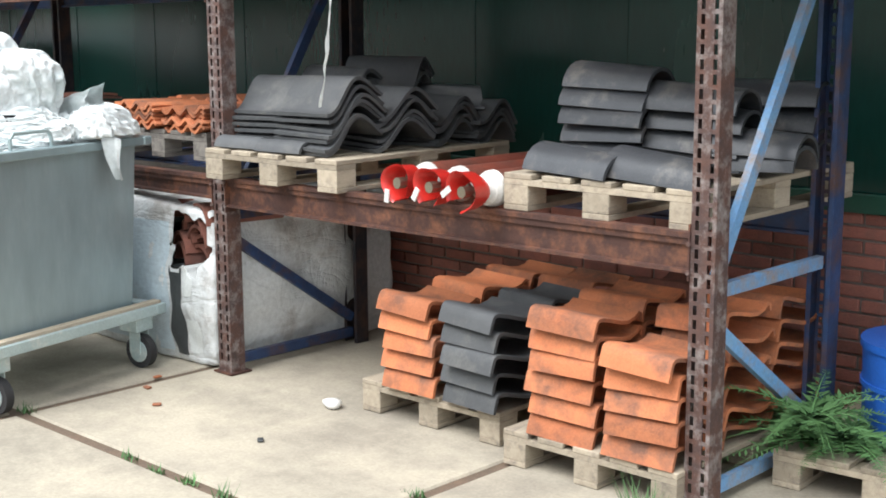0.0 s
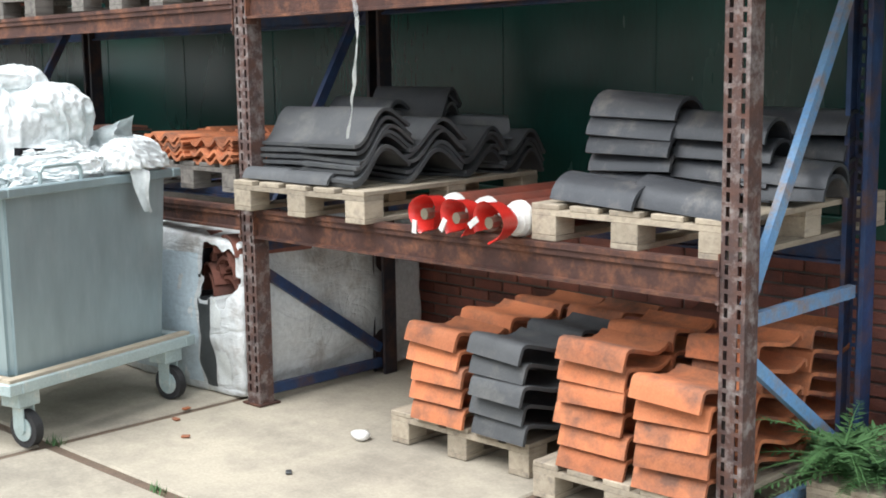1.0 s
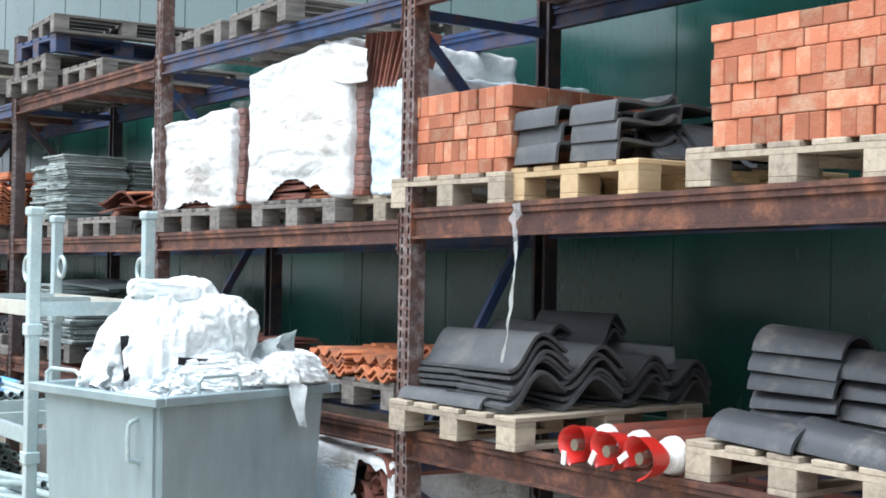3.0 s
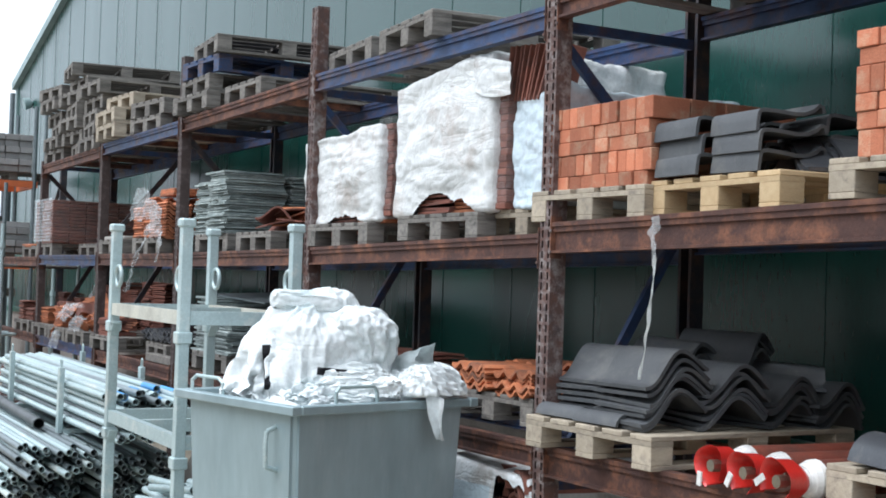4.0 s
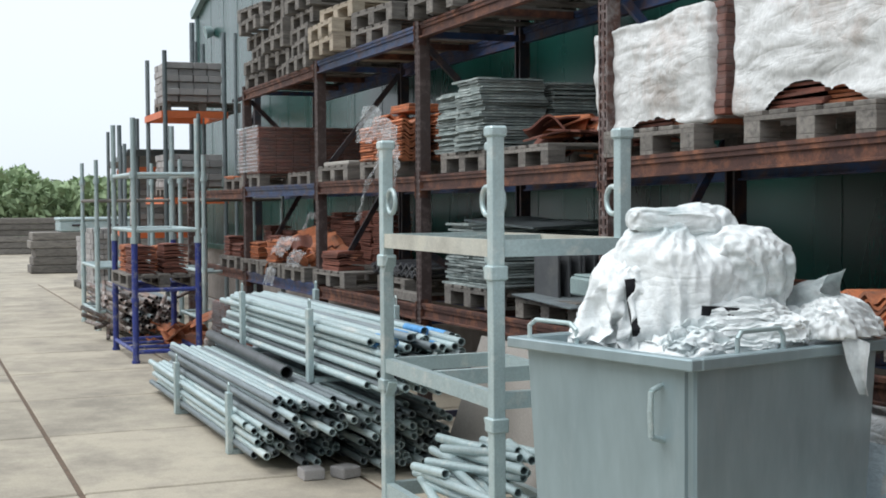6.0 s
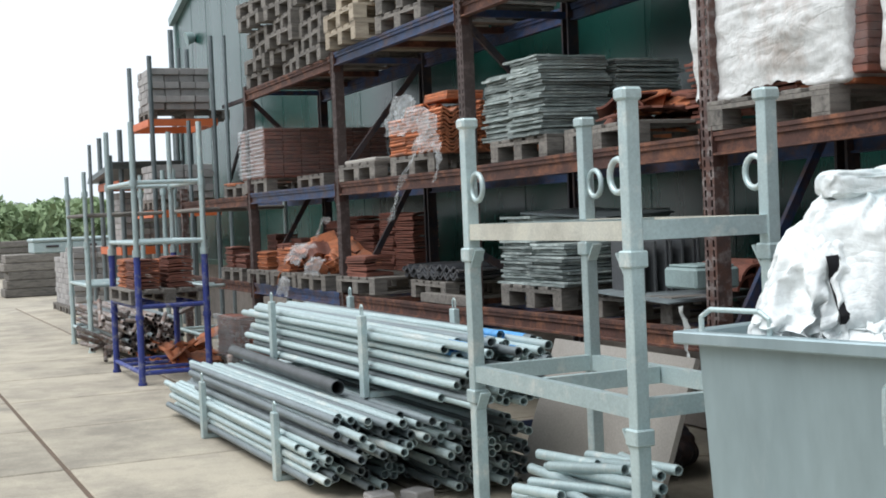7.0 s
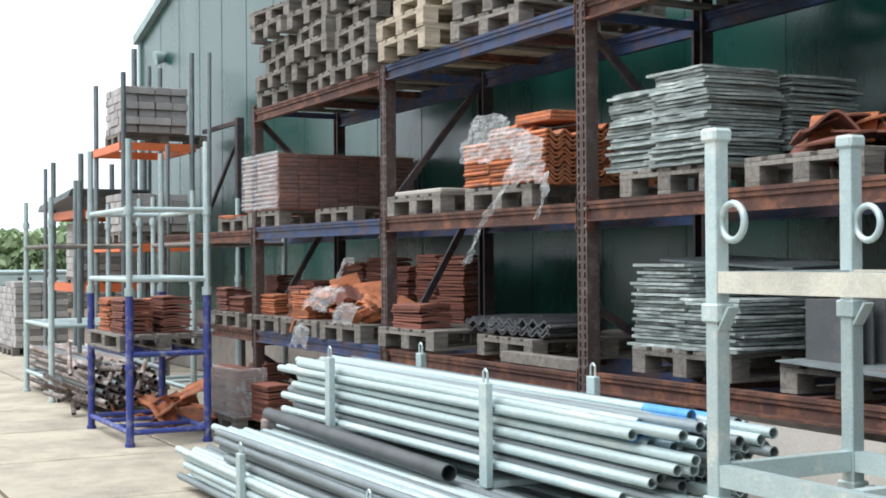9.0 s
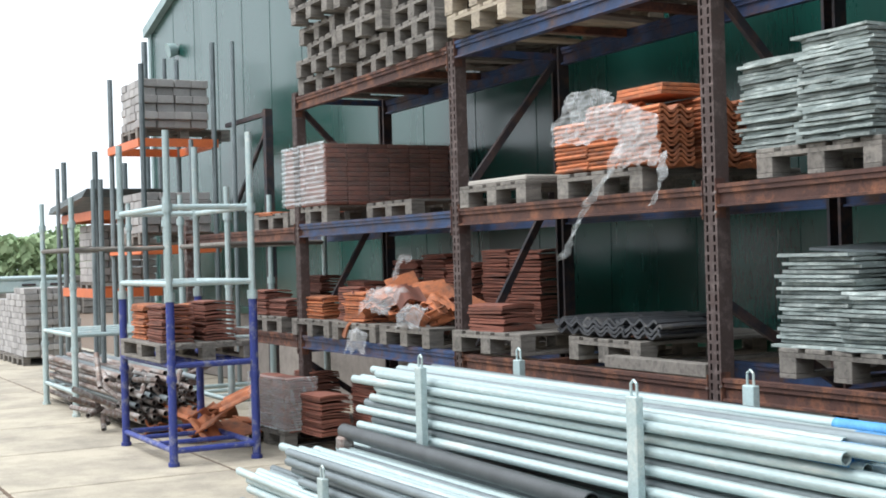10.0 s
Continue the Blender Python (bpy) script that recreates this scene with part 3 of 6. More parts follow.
def stack(me, at, n, step, jit=0.006, turn=0.0, tilt=0.0, label="", category="tile stack", group="", lean=0.0, seed=0, name="tile_stack", tjit=1.5, start=0.0):
    """n tiles, one on another, as one stack standing at the given place."""
    r = random.Random(seed + int(abs(at[0] * 100)) + int(abs(at[1] * 100)))
    s = thing(name, label, category, at, group, turn=turn)
    for i in range(n):
        piece(me.name.split(".")[0], me, s, pose(r.uniform(-jit, jit) + lean * i, r.uniform(-jit, jit), start + i * step, tilt + r.uniform(-tjit, tjit), r.uniform(-tjit, tjit), r.uniform(-tjit, tjit)))
    return s


# ======== bay beside the weeds: floor ========
T = pallet(1.405, 0.06, 0, "wood", 1.5)
G1 = "roof tile stacks on floor pallets"
ORL, GRL = "stack of orange clay pan tiles on a wooden pallet", "stack of dark grey concrete pan tiles on a pallet"
for x, y, n, me, lab in ((1.15, 0.05, 5, terracotta, ORL), (1.52, 0.04, 5, grey_tile, GRL), (1.13, 0.40, 5, terracotta, ORL), (1.51, 0.39, 5, grey_tile, GRL), (1.10, 0.76, 5, terracotta, ORL), (1.45, 0.76, 5, terracotta, ORL)):
    stack(lip_me[me.name], (x, y, T + 0.085), n, 0.086, 0.018, rng.uniform(-3, 3), -5, lab, group=G1, tjit=2.5)
T = pallet(2.345, -0.06, 0, "wood", 1.0)
for x, y, n, me in ((2.06, -0.05, 6, terracotta), (2.43, -0.06, 5, terracotta), (2.05, 0.30, 6, terracotta), (2.43, 0.29, 6, terracotta), (2.04, 0.66, 6, terracotta_red), (2.42, 0.66, 6, terracotta)):
    stack(lip_me[me.name], (x, y, T + 0.085), n, 0.086, 0.018, rng.uniform(-3, 3), -5, ORL, group=G1, tjit=2.5)

# ======== level 1 ========
Z1 = lev("AB", 0)
T = pallet(0.53, -0.075, lev("AB", 0, 0.5), "wood", 2, wide=0.9)
GW = "wavy grey tiles on one pallet"
WL = "nested stack of dark grey wavy concrete roof tiles"
for x, y, n, z, tilt, tn in ((0.11, 0.05, 5, 0.075, 9, 7), (0.47, 0.0, 7, 0.03, 8, -3), (0.08, 0.40, 7, 0.06, 9, 3), (0.50, 0.33, 6, 0.03, 2, -8), (0.52, 0.60, 5, 0.03, -5, 4), (0.12, 0.70, 9, 0.05, 3, -4), (0.55, 0.86, 4, 0.03, -8, 9)):
    stack(wave_me[grey_tile.name], (x, y, T + 0.045 + z), n, 0.029, 0.012, tn, tilt, WL, group=GW, seed=3, tjit=2.0)
small_half = mesh_of("ridge_tile", sheet(bmesh.new(), arc(0.06, 0.0, 0.06, 172, 8, 8), 0, 0.30, 0.014), grey_tile, 50)
for i, x in enumerate((0.11, 0.42)):
    stack(small_half, (x, -0.06 - 0.005 * i, T), 1, 0.05, 0.0, 2, 0, "small grey half-round tile at the pallet's edge", group=GW, tjit=1)
stack(wave_me[grey_tile.name], (0.30, 0.55, T + 0.30), 2, 0.03, 0.01, 22, 4, "two grey wavy tiles lying loose on top", group=GW, tjit=4)
stack(wave_me[black_tile.name], (0.62, 0.72, T + 0.26), 1, 0.03, 0.01, 48, -14, "dark wavy tile propped askew on the pile", group=GW, tjit=4)
T2 = pallet(2.305, 0.03, lev("AB", 0, 2.3), "wood", 1, wide=0.88)
GH = "black half-round tiles on one pallet"
HL = "stack of smoked black half-round ridge tiles"
for x, y, n, z in ((1.93, 0.06, 1, 0), (2.30, 0.05, 1, 0), (1.82, 0.42, 5, 0), (2.22, 0.44, 4, 0), (2.34, 0.78, 4, 0), (1.9, 0.8, 3, 0), (2.45, 0.45, 2, 0)):
    stack(half_me[black_tile.name], (x, y, T2 + z), n, 0.075, 0.012, rng.uniform(-4, 4), 0, HL, group=GH, tjit=3)

# ======== level 2 ========
Z2 = lev("AB", 1)


def brick_pack(x0, y0, z0, nx, ny, nz, label, seed=0):
    """Loose bricks set in alternating rows, each one a piece."""
    r = random.Random(seed)
    pk = thing("brick_pack", label, "brick stack", (x0, y0, z0), "bricks on upper pallets")
    L, W, H = 0.205, 0.098, 0.063
    a = mesh_of("brick", B(0, 0, 0, L - 0.004, W - 0.003, H - 0.002, bev=0.003), brick_m)
    b = mesh_of("brick", B(0, 0, 0, W - 0.003, L - 0.004, H - 0.002, bev=0.003), brick_m)
    c = mesh_of("brick", B(0, 0, 0, H - 0.002, L - 0.004, W - 0.003, bev=0.003), brick_m)
    z = 0.0
    for k in range(nz):
        kind = (k + seed) % 3
        h = W if kind == 2 else H
        for j in range(ny):
            i = 0.0
            while i < nx * L - 0.05:
                left = nx * L - i
                if kind == 2:
                    me, w = c, H
                elif kind == 0 and left > 0.2 and r.random() < 0.72:
                    me, w = a, L
                else:
                    me, w = b, W
                d = L if me is not a else W
                front = j * L
                for q in range(1 if me is not a else 2):
                    if j in (0,) or i < 0.01 or i > nx * L - 0.26 or k == nz - 1:
                        piece("brick", me, pk, pose(i + r.uniform(-.004, .004), front + q * W + r.uniform(-.008, .004), z, 0, 0, r.uniform(-1, 1)))
                i += w
        z += h
    return pk


T = pallet(0.37, 0.0, lev("AB", 1, 0.4), "wood", 1, "greenish damp wooden pallet carrying bricks", wide=0.86)
brick_pack(0.0, 0.03, T, 4, 4, 5, "pack of orange-red facing bricks stacked on a pallet", 1)
T = pallet(1.19, 0.03, lev("AB", 1, 1.2), "new", -4, wide=0.86)
for x, y, n in ((0.82, 0.06, 3), (1.16, 0.07, 3), (0.84, 0.40, 3), (1.18, 0.42, 3)):
    stack(lip_me[grey_tile.name] if x < 1.2 else wave_me[black_tile.name], (x, y, T + 0.095), n, 0.075, 0.01, -6, 4, "short stack of dark glazed roof tiles on a new pallet", group="dark tiles on upper pallet")
for i in range(3):
    stack(wave_me[black_tile.name], (1.55 + 0.12 * i, 0.20 + 0.14 * i, T + 0.06), 2, 0.03, 0.01, 70 + 10 * i, 0, "two overlapping black wavy roof tiles", group="dark tiles on upper pallet", seed=i)
T = pallet(2.31, 0.0, lev("AB", 1, 2.3), "wood", 1, wide=0.88)
brick_pack(1.96, 0.03, T, 4, 4, 6, "tall pack of orange-red facing bricks on a pallet", 2)
T = pallet(3.30, 0.0, lev("BH", 1), "wood", 1)
brick_pack(2.92, 0.03, T, 4, 4, 7, "pack of orange-red facing bricks stacked on a pallet", 0)

# ======== lying gas cylinders ========


def gas_cylinder():
    c = thing("gas_cylinder", "red-brown lying gas cylinder with white shoulder and red valve guard", "gas cylinder", (0, 0, 0), "gas cylinders lying on the rack")
    bm = bmesh.new(); rod(bm, (0, 0.13, 0), (0, 1.25, 0), 0.072, 20)
    part("cylinder_body", bm, cyl_brown, c, smooth=40)
    bm = bmesh.new()
    prev = None
    for k in range(5):
        a0, a1 = math.pi / 2 * k / 5, math.pi / 2 * (k + 1) / 5
        rod(bm, (0, 0.13 - 0.075 * math.sin(a0), 0), (0, 0.13 - 0.075 * math.sin(a1), 0), 0.073 * math.cos(a0) + 0.002, 18, 0.073 * math.cos(a1) * 0.8 + 0.017)
    part("shoulder", bm, cyl_white, c, "white painted shoulder", smooth=50)
    bm = bmesh.new(); rod(bm, (0, 0.05, 0), (0, -0.01, 0), 0.018, 10); rod(bm, (-0.035, 0.015, 0), (0.04, 0.015, 0), 0.013, 8); rod(bm, (0, -0.01, 0), (0, -0.05, 0), 0.024, 8)
    part("valve", bm, brass, c, "dull metal valve", smooth=40)
    bm = bmesh.new()
    n = 22
    ring = []
    for i in range(n + 1):
        a = radians(-60 + 300 * i / n)
        fl = 0.078 + 0.006 * math.sin(3 * a)
        ring.append([bm.verts.new((fl * k * math.cos(a), y, fl * k * math.sin(a))) for k, y in ((0.72, 0.05), (0.95, 0.02), (1.0, -0.05), (1.07, -0.06), (0.94, -0.05), (0.88, 0.02), (0.66, 0.045))])
    for i in range(n):
        for j in range(6):
            bm.faces.new((ring[i][j], ring[i + 1][j], ring[i + 1][j + 1], ring[i][j + 1]))
    part("valve_guard", bm, red_plastic, c, "bright red plastic valve guard", smooth=50)
    bm = B(-0.05, -0.07, -0.085, -0.025, -0.064, -0.03, m=pose(0, 0, 0, 0, 25, 0))
    part("paper_tag", bm, cyl_white, c, "small white paper tag")
    return c


gc = gas_cylinder()
gc.matrix_basis = pose(1.385, -0.04, Z1 + 0.077, 0, -20, -3)
copy_thing(gc, pose(1.578, -0.05, Z1 + 0.077, 0, 5, -4))
copy_thing(gc, pose(1.782, -0.08, Z1 + 0.078, 0, 30, -3))

# ======== hanging torn plastic strip ========


def strip(name, pts, w, material, label, seed=0, turn=0.0):
    """A twisted ribbon of torn film through the given points."""
    bm = bmesh.new()
    r = random.Random(seed)
    rows = []
    P = [Vector(p) for p in pts]
    for i in range(len(P) - 1):
        for k in range(6):
            u = k / 6
            c = P[i].lerp(P[i + 1], u)
            a = radians(turn) + 0.35 * math.sin((i * 6 + k) * 0.5 + seed)
            ww = w * (0.8 + 0.5 * noise.noise(Vector((i + u, seed, 0)) * 2.3)) * (1 - 0.35 * (i + u) / len(P))
            s = Vector((math.cos(a), math.sin(a), 0.2)) * ww / 2
            rows.append([bm.verts.new(c + s * (j / 2 - 1) + Vector((0.3, 1, 0.2)) * w * 0.32 * noise.noise(Vector((i + u, j * 0.8, seed)) * 2.1)) for j in range(5)])
    for a, b in zip(rows, rows[1:]):
        for j in range(4):
            bm.faces.new((a[j], a[j + 1], b[j + 1], b[j]))
    bmesh.ops.solidify(bm, geom=bm.faces[:], thickness=0.002)
    return solo(name, bm, material, label, "plastic strip", smooth=60)


strip("hanging_strap", [(0.925, -0.03, Z2 - 0.02), (0.92, -0.035, Z2 - 0.1), (0.95, -0.035, Z2 - 0.22)], 0.055, film_pale, "torn clear plastic film caught on the upper beam", 6)
strip("hanging_strap", [(0.93, -0.03, Z2 - 0.18), (0.925, -0.03, Z2 - 0.3), (0.90, -0.03, Z2 - 0.45), (0.88, -0.03, Z2 - 0.58), (0.83, -0.02, Z2 - 0.73)], 0.026, bag_white, "torn white plastic strap hanging from the upper beam", 2)

# ======== bay behind the trolley ========


def tear(bm, x0, x1, z0, z1, y_max, seed):
    """Cut a ragged hole in the aisle side of a wrap."""
    cut = []
    for f in bm.faces:
        c = f.calc_center_median()
        e = max(abs(c.x - (x0 + x1) / 2) / ((x1 - x0) / 2), abs(c.z - (z0 + z1) / 2) / ((z1 - z0) / 2))
        if c.y < y_max and e + 0.45 * noise.noise(Vector((c.x * 14, seed, c.z * 14))) < 1:
            cut.append(f)
    bmesh.ops.delete(bm, geom=cut, context="FACES")
    edge = [v for v in bm.verts if v.is_boundary]
    bmesh.ops.smooth_vert(bm, verts=edge, factor=0.8, use_axis_x=True, use_axis_y=True, use_axis_z=True)
    bmesh.ops.smooth_vert(bm, verts=edge, factor=0.6, use_axis_x=True, use_axis_y=True, use_axis_z=True)


bm = crumpled(bmesh.new(), (1.15, 1.2, 0.80), 60, 0.02, 3, boxy=0.88, low=1.0, crease=15)
buckle(bm, 0.05, (1, 0.3, 0.4), 9, 50, 0.4, 0.025, 0.02)
for v in bm.verts:
    v.co.z = max(0.0, v.co.z)
tear(bm, 0.30, 0.56, 0.50, 0.76, -0.3, 2)
wp = solo("wrapped_pallet_load", bm, wrap_dirty, "dirty white wrapped load of roof tiles with torn corner", "wrapped load", (-0.62, 0.62, 0.0), smooth=70)


def skin_patch(name, load, x0, x1, z0, z1, material, label, seed=0):
    """A patch that lies on the aisle side of a wrapped load, slightly proud, with a wavy outline."""
    tree = bvhtree.BVHTree.FromPolygons([v.co.copy() for v in load.data.vertices], [tuple(p.vertices) for p in load.data.polygons])
    bm = bmesh.new()
    nx, nz = 8, 16
    g = []
    for j in range(nz + 1):
        row = []
        for i in range(nx + 1):
            z = z0 + (z1 - z0) * j / nz
            x = x0 + (x1 - x0) * i / nx + 0.025 * noise.noise(Vector((z * 9, seed, i * 0.1)))
            at = tree.ray_cast(Vector((x, -2, z)), Vector((0, 1, 0)))[0]
            row.append(bm.verts.new((x, (at.y if at else -0.58) - 0.0025 - 0.004 * math.sin(math.pi * i / nx), z)))
        g.append(row)
    for j in range(nz):
        for i in range(nx):
            bm.faces.new((g[j][i], g[j][i + 1], g[j + 1][i + 1], g[j + 1][i]))
    return part(name, bm, material, load, label, smooth=70)


# the slit is a dark colour patch on the skin, not an opening
skin_patch("wrap_slit", wp, 0.29, 0.385, 0.04, 0.50, pipe_dark, "dark patch standing for a slit between two sheets of wrap", 1)
skin_patch("wrap_flap", wp, 0.385, 0.47, 0.36, 0.53, bag_white, "white scrap of wrap", 2)
skin_patch("wrap_flap", wp, 0.40, 0.50, 0.06, 0.24, bag_white, "white scrap of wrap", 4)
skin_patch("wrap_sheet", wp, -0.40, 0.27, 0.05, 0.72, wrap_blue, "pale blue sheet of wrap", 3)
tl = stack(half_me[terracotta_red.name], (-0.08, 0.035, 0.49), 5, 0.055, 0.03, 78, 0, "brown clay tiles showing through a torn wrap", group="")
stack(half_me[terracotta_red.name], (-0.27, 0.045, 0.49), 5, 0.055, 0.03, 70, 0, "brown clay tiles showing through a torn wrap", group="")
Z1c = lev("CA", 0)
T = pallet(-0.62, 0.12, Z1c + 0.05, "grey", 3)
GO = "orange tiles behind the trolley"
for x, y, n in ((-0.98, 0.14, 3), (-0.58, 0.16, 3), (-0.98, 0.5, 3), (-0.6, 0.52, 4)):
    stack(pan_me[terracotta.name], (x + 0.38, y - 0.05, T + 0.03), n + 2, 0.024, 0.014, 90 + rng.uniform(-7, 7), 0, "low stack of orange clay wavy tiles on a pallet", group=GO, tjit=2.5)
T = pallet(-1.95, 0.12, Z1c, "grey", -4)
for x, y, n in ((-2.35, 0.15, 8), (-2.0, 0.2, 6), (-2.3, 0.5, 8)):
    stack(plain_me[terracotta_red.name], (x, y, T + 0.01), n, 0.02, 0.02, rng.uniform(-9, 9), 0, "untidy low stack of brown clay tiles", group=GO)

# wrapped white loads, level 2
Z2c = lev("CA", 1)


def wrapped_box(w, d, h, seed, rise, slack=0.05):
    """Shrink film over a block of tiles, base at z = 0: rounded, higher at one end, gathered in long creases."""
    bm = bmesh.new()
    bmesh.ops.create_cube(bm, size=2.0)
    bmesh.ops.subdivide_edges(bm, edges=bm.edges[:], cuts=11, use_grid_fill=True)
    off = Vector((seed * 3.7, seed, seed * 1.9))
    for v in bm.verts:
        p, u = v.co.copy(), v.co.normalized()
        q = p * 0.86 + u * 0.17
        q = Vector((q.x * w / 2, q.y * d / 2, (q.z + 1.03) * h / 2))
        q.z *= 1 + rise * q.x / w * 2
        q += u * (0.035 * noise.noise(q * 3 + off) + 0.012 * noise.noise(q * 9 + off))
        if q.z < 0.06:
            q.z = max(0.0, q.z)
        v.co = q
    creased(bm, (1, 0.3, 0.45), seed, ((slack * 2.4, 0.04, 0.034, 50), (slack * 2.6, 0.05, 0.024, 50), (slack * 2.2, 0.07, 0.013, 40)))
    for v in bm.verts:
        v.co.z = max(0.0, v.co.z)
    return bm


def ragged_hem(bm, arches, front):
    """Cut the lower edge of a wrap away in ragged arches: (middle, half width, height)."""
    cut = []
    for f in bm.faces:
        c = f.calc_center_median()
        for mid, half, high in arches:
            u = (c.x - mid) / half
            if c.y < front and abs(u) < 1 and c.z < high * (1 - u * u) + 0.02 * noise.noise(Vector((c.x * 22, mid, c.z * 9))):
                cut.append(f)
                break
    bmesh.ops.delete(bm, geom=cut, context="FACES")
    edge = [v for v in bm.verts if v.is_boundary]
    for _ in range(3):
        bmesh.ops.smooth_vert(bm, verts=edge, factor=0.6, use_axis_x=True, use_axis_y=True, use_axis_z=True)


GWT = "tiles showing through wraps"
for x, w, h, sd, rise, arches, lab in ((-2.41, 1.16, 0.58, 5, 0.05, ((0.08, 0.30, 0.06), (-0.5, 0.12, 0.04)), "white shrink-wrapped pallet load of roof tiles"),
                                       (-1.09, 1.12, 0.80, 8, 0.07, ((-0.02, 0.28, 0.125), (0.2, 0.22, 0.08)), "tall white shrink-wrapped load with torn top showing tiles")):
    T = pallet(x + 0.05, 0.0, lev("CA", 1, x), "grey", 1, wide=0.88)
    bm = wrapped_box(w, 1.15, h, sd, rise)
    ragged_hem(bm, arches, -0.3)
    load = solo("wrapped_pallet_load", bm, wrap_white, lab, "wrapped load", (x, 0.61, T - 0.015), group="white wrapped loads", smooth=75)
    mid, half, high = arches[0]
    for k in range(2):
        stack(plain_me[(terracotta if k else terracotta_red).name], (x + mid - half * 0.95 + 0.36 * k, 0.07 + 0.02 * k, T), 3 if high < 0.1 else 6, 0.022, 0.012, 4 * k - 2, 0, "brown clay tiles showing under a torn wrap", group=GWT, seed=k)
T = lev("CA", 1, -0.3) + 0.144
# brown tile edges between the wraps, under thin film
edge_tile = mesh_of("tile", B(0, 0, 0, 0.12, 0.40, 0.034, bev=0.004), terracotta_red)
for x, n in ((-1.83, 16), (-0.525, 21)):
    stack(edge_tile, (x - 0.05, 0.085, T), n, 0.035, 0.004, 0, 0, "edge of brown tiles between two wraps", group=GWT, seed=4, tjit=0.6)
    bm = wrapped_box(0.15, 0.5, n * 0.035 + 0.02, 7 + n, 0.0, 0.04)
    solo("film_wrap", bm, film_thin, "thin clear film over the edges of brown tiles", "plastic film", (x + 0.01, 0.31, T), group="thin film between the wraps", smooth=75)
pallet(-0.35, 0.12, lev("CA", 1, -0.3), "wood", 1)
bm = wrapped_box(0.46, 1.1, 0.58, 18, 0.03)
solo("wrapped_pallet_load", bm, wrap_blue, "pale blue film-wrapped load with brown tiles on its edge", "wrapped load", (-0.20, 0.66, T - 0.01), group="white wrapped loads", smooth=75)
on_edge = thing("tile_stack", "row of brown wavy clay tiles standing on edge", "tile stack", (-0.60, 0.10, T + 0.56), GWT)
for k in range(9):
    piece("tile", wave_me[terracotta_red.name], on_edge, pose(0.05 + 0.036 * k, 0.0, 0.0, 0, -84 + 2 * k, 3 * (k % 3)) @ Matrix.Scale(0.72, 4))
bm = bmesh.new()
bmesh.ops.create_grid(bm, x_segments=9, y_segments=9, size=0.5)
for v in bm.verts:
    a, b = v.co.x + 0.5, v.co.y + 0.5
    v.co = Vector((-0.80 + 0.42 * a, 0.055 - 0.03 * math.sin(3 * a), T + 0.84 - 0.10 * a - b * (0.16 + 0.16 * a * (1 - a))))
creased(bm, (1, 0, -0.6), 33, ((0.16, 0.04, 0.03, 50), (0.12, 0.06, 0.016, 40)))
bmesh.ops.solidify(bm, geom=bm.faces[:], thickness=0.003)
solo("wrap_tatter", bm, wrap_white, "torn flap of white film hanging over the load's corner", "plastic film", smooth=75)

# ======== slates ========


def slate_me(seed):
    r = random.Random(seed)
    bm = bmesh.new()
    n = 5
    pts = []
    for sx, sy, ex, ey in ((0, 0, 1, 0), (1, 0, 1, 1), (1, 1, 0, 1), (0, 1, 0, 0)):
        for k in range(n):
            u = k / n
            pts.append(((sx + (ex - sx) * u) * 0.46 + r.uniform(-.012, .012), (sy + (ey - sy) * u) * 0.5 + r.uniform(-.012, .012)))
    top = [bm.verts.new((x, y, 0.0155 + r.uniform(-.003, .003))) for x, y in pts]
    low = [bm.verts.new((x + r.uniform(-.004, .004), y + r.uniform(-.004, .004), r.uniform(0, .003))) for x, y in pts]
    bm.faces.new(top); bm.faces.new(low[::-1])
    for i in range(len(pts)):
        j = (i + 1) % len(pts)
        bm.faces.new((top[j], top[i], low[i], low[j]))
    return mesh_of("slate", bm, slate_m)


SL = [slate_me(s) for s in range(5)]


def slates(x, y, z, n, label, turn=0, jit=0.018, lean=0.0):
    r = random.Random(int(abs(x * 37 + y * 11)))
    s = thing("slate_stack", label, "slate stack", (x, y, z), "stacks of grey slates", turn=turn)
    for i in range(n):
        piece("slate", SL[r.randrange(5)], s, pose(r.uniform(-jit, jit) + lean * i, r.uniform(-jit, jit), i * 0.0195, r.uniform(-.4, .4), r.uniform(-.4, .4), r.uniform(-2.5, 2.5)))
    return s


Z1d, Z2d = lev("DC", 0), lev("DC", 1)
T = pallet(-5.02, 0.08, Z2d, "grey", 0)
SLB = "neat stack of grey-green roofing slates on a pallet"
slates(-5.12, 0.08, T, 26, SLB); slates(-5.58, 0.12, T, 23, SLB); slates(-5.1, 0.62, T, 25, SLB); slates(-5.56, 0.64, T, 22, SLB)
T = pallet(-3.95, 0.04, Z2d, "grey", -2)
r3 = random.Random(12)
rp = thing("ridge_tile_heap", "loose heap of orange-red half-round ridge tiles on a pallet", "tile heap", (-3.95, 0.05, T))
for i in range(26):
    k = i // 12
    piece("tile", (wave_me if i % 2 else plain_me)[(terracotta if i % 3 == 1 else terracotta_red).name], rp, pose(r3.uniform(-0.40, 0.05) + k * 0.1, r3.uniform(0, 0.75), 0.03 + k * 0.07 + r3.uniform(0, 0.03), r3.uniform(-14, 18), r3.uniform(-12, 12), r3.uniform(-35, 35)) @ Matrix.Scale(0.8, 4))
stack(wave_me[terracotta_red.name], (-3.62, 0.45, T + 0.05), 12, 0.030, 0.02, 4, 4, "leaning stack of wavy red-brown clay tiles", tjit=3)
stack(plain_me[terracotta_red.name], (-3.30, 0.30, T), 15, 0.021, 0.02, 8, 0, "leaning stack of red-brown clay tiles", tjit=3)
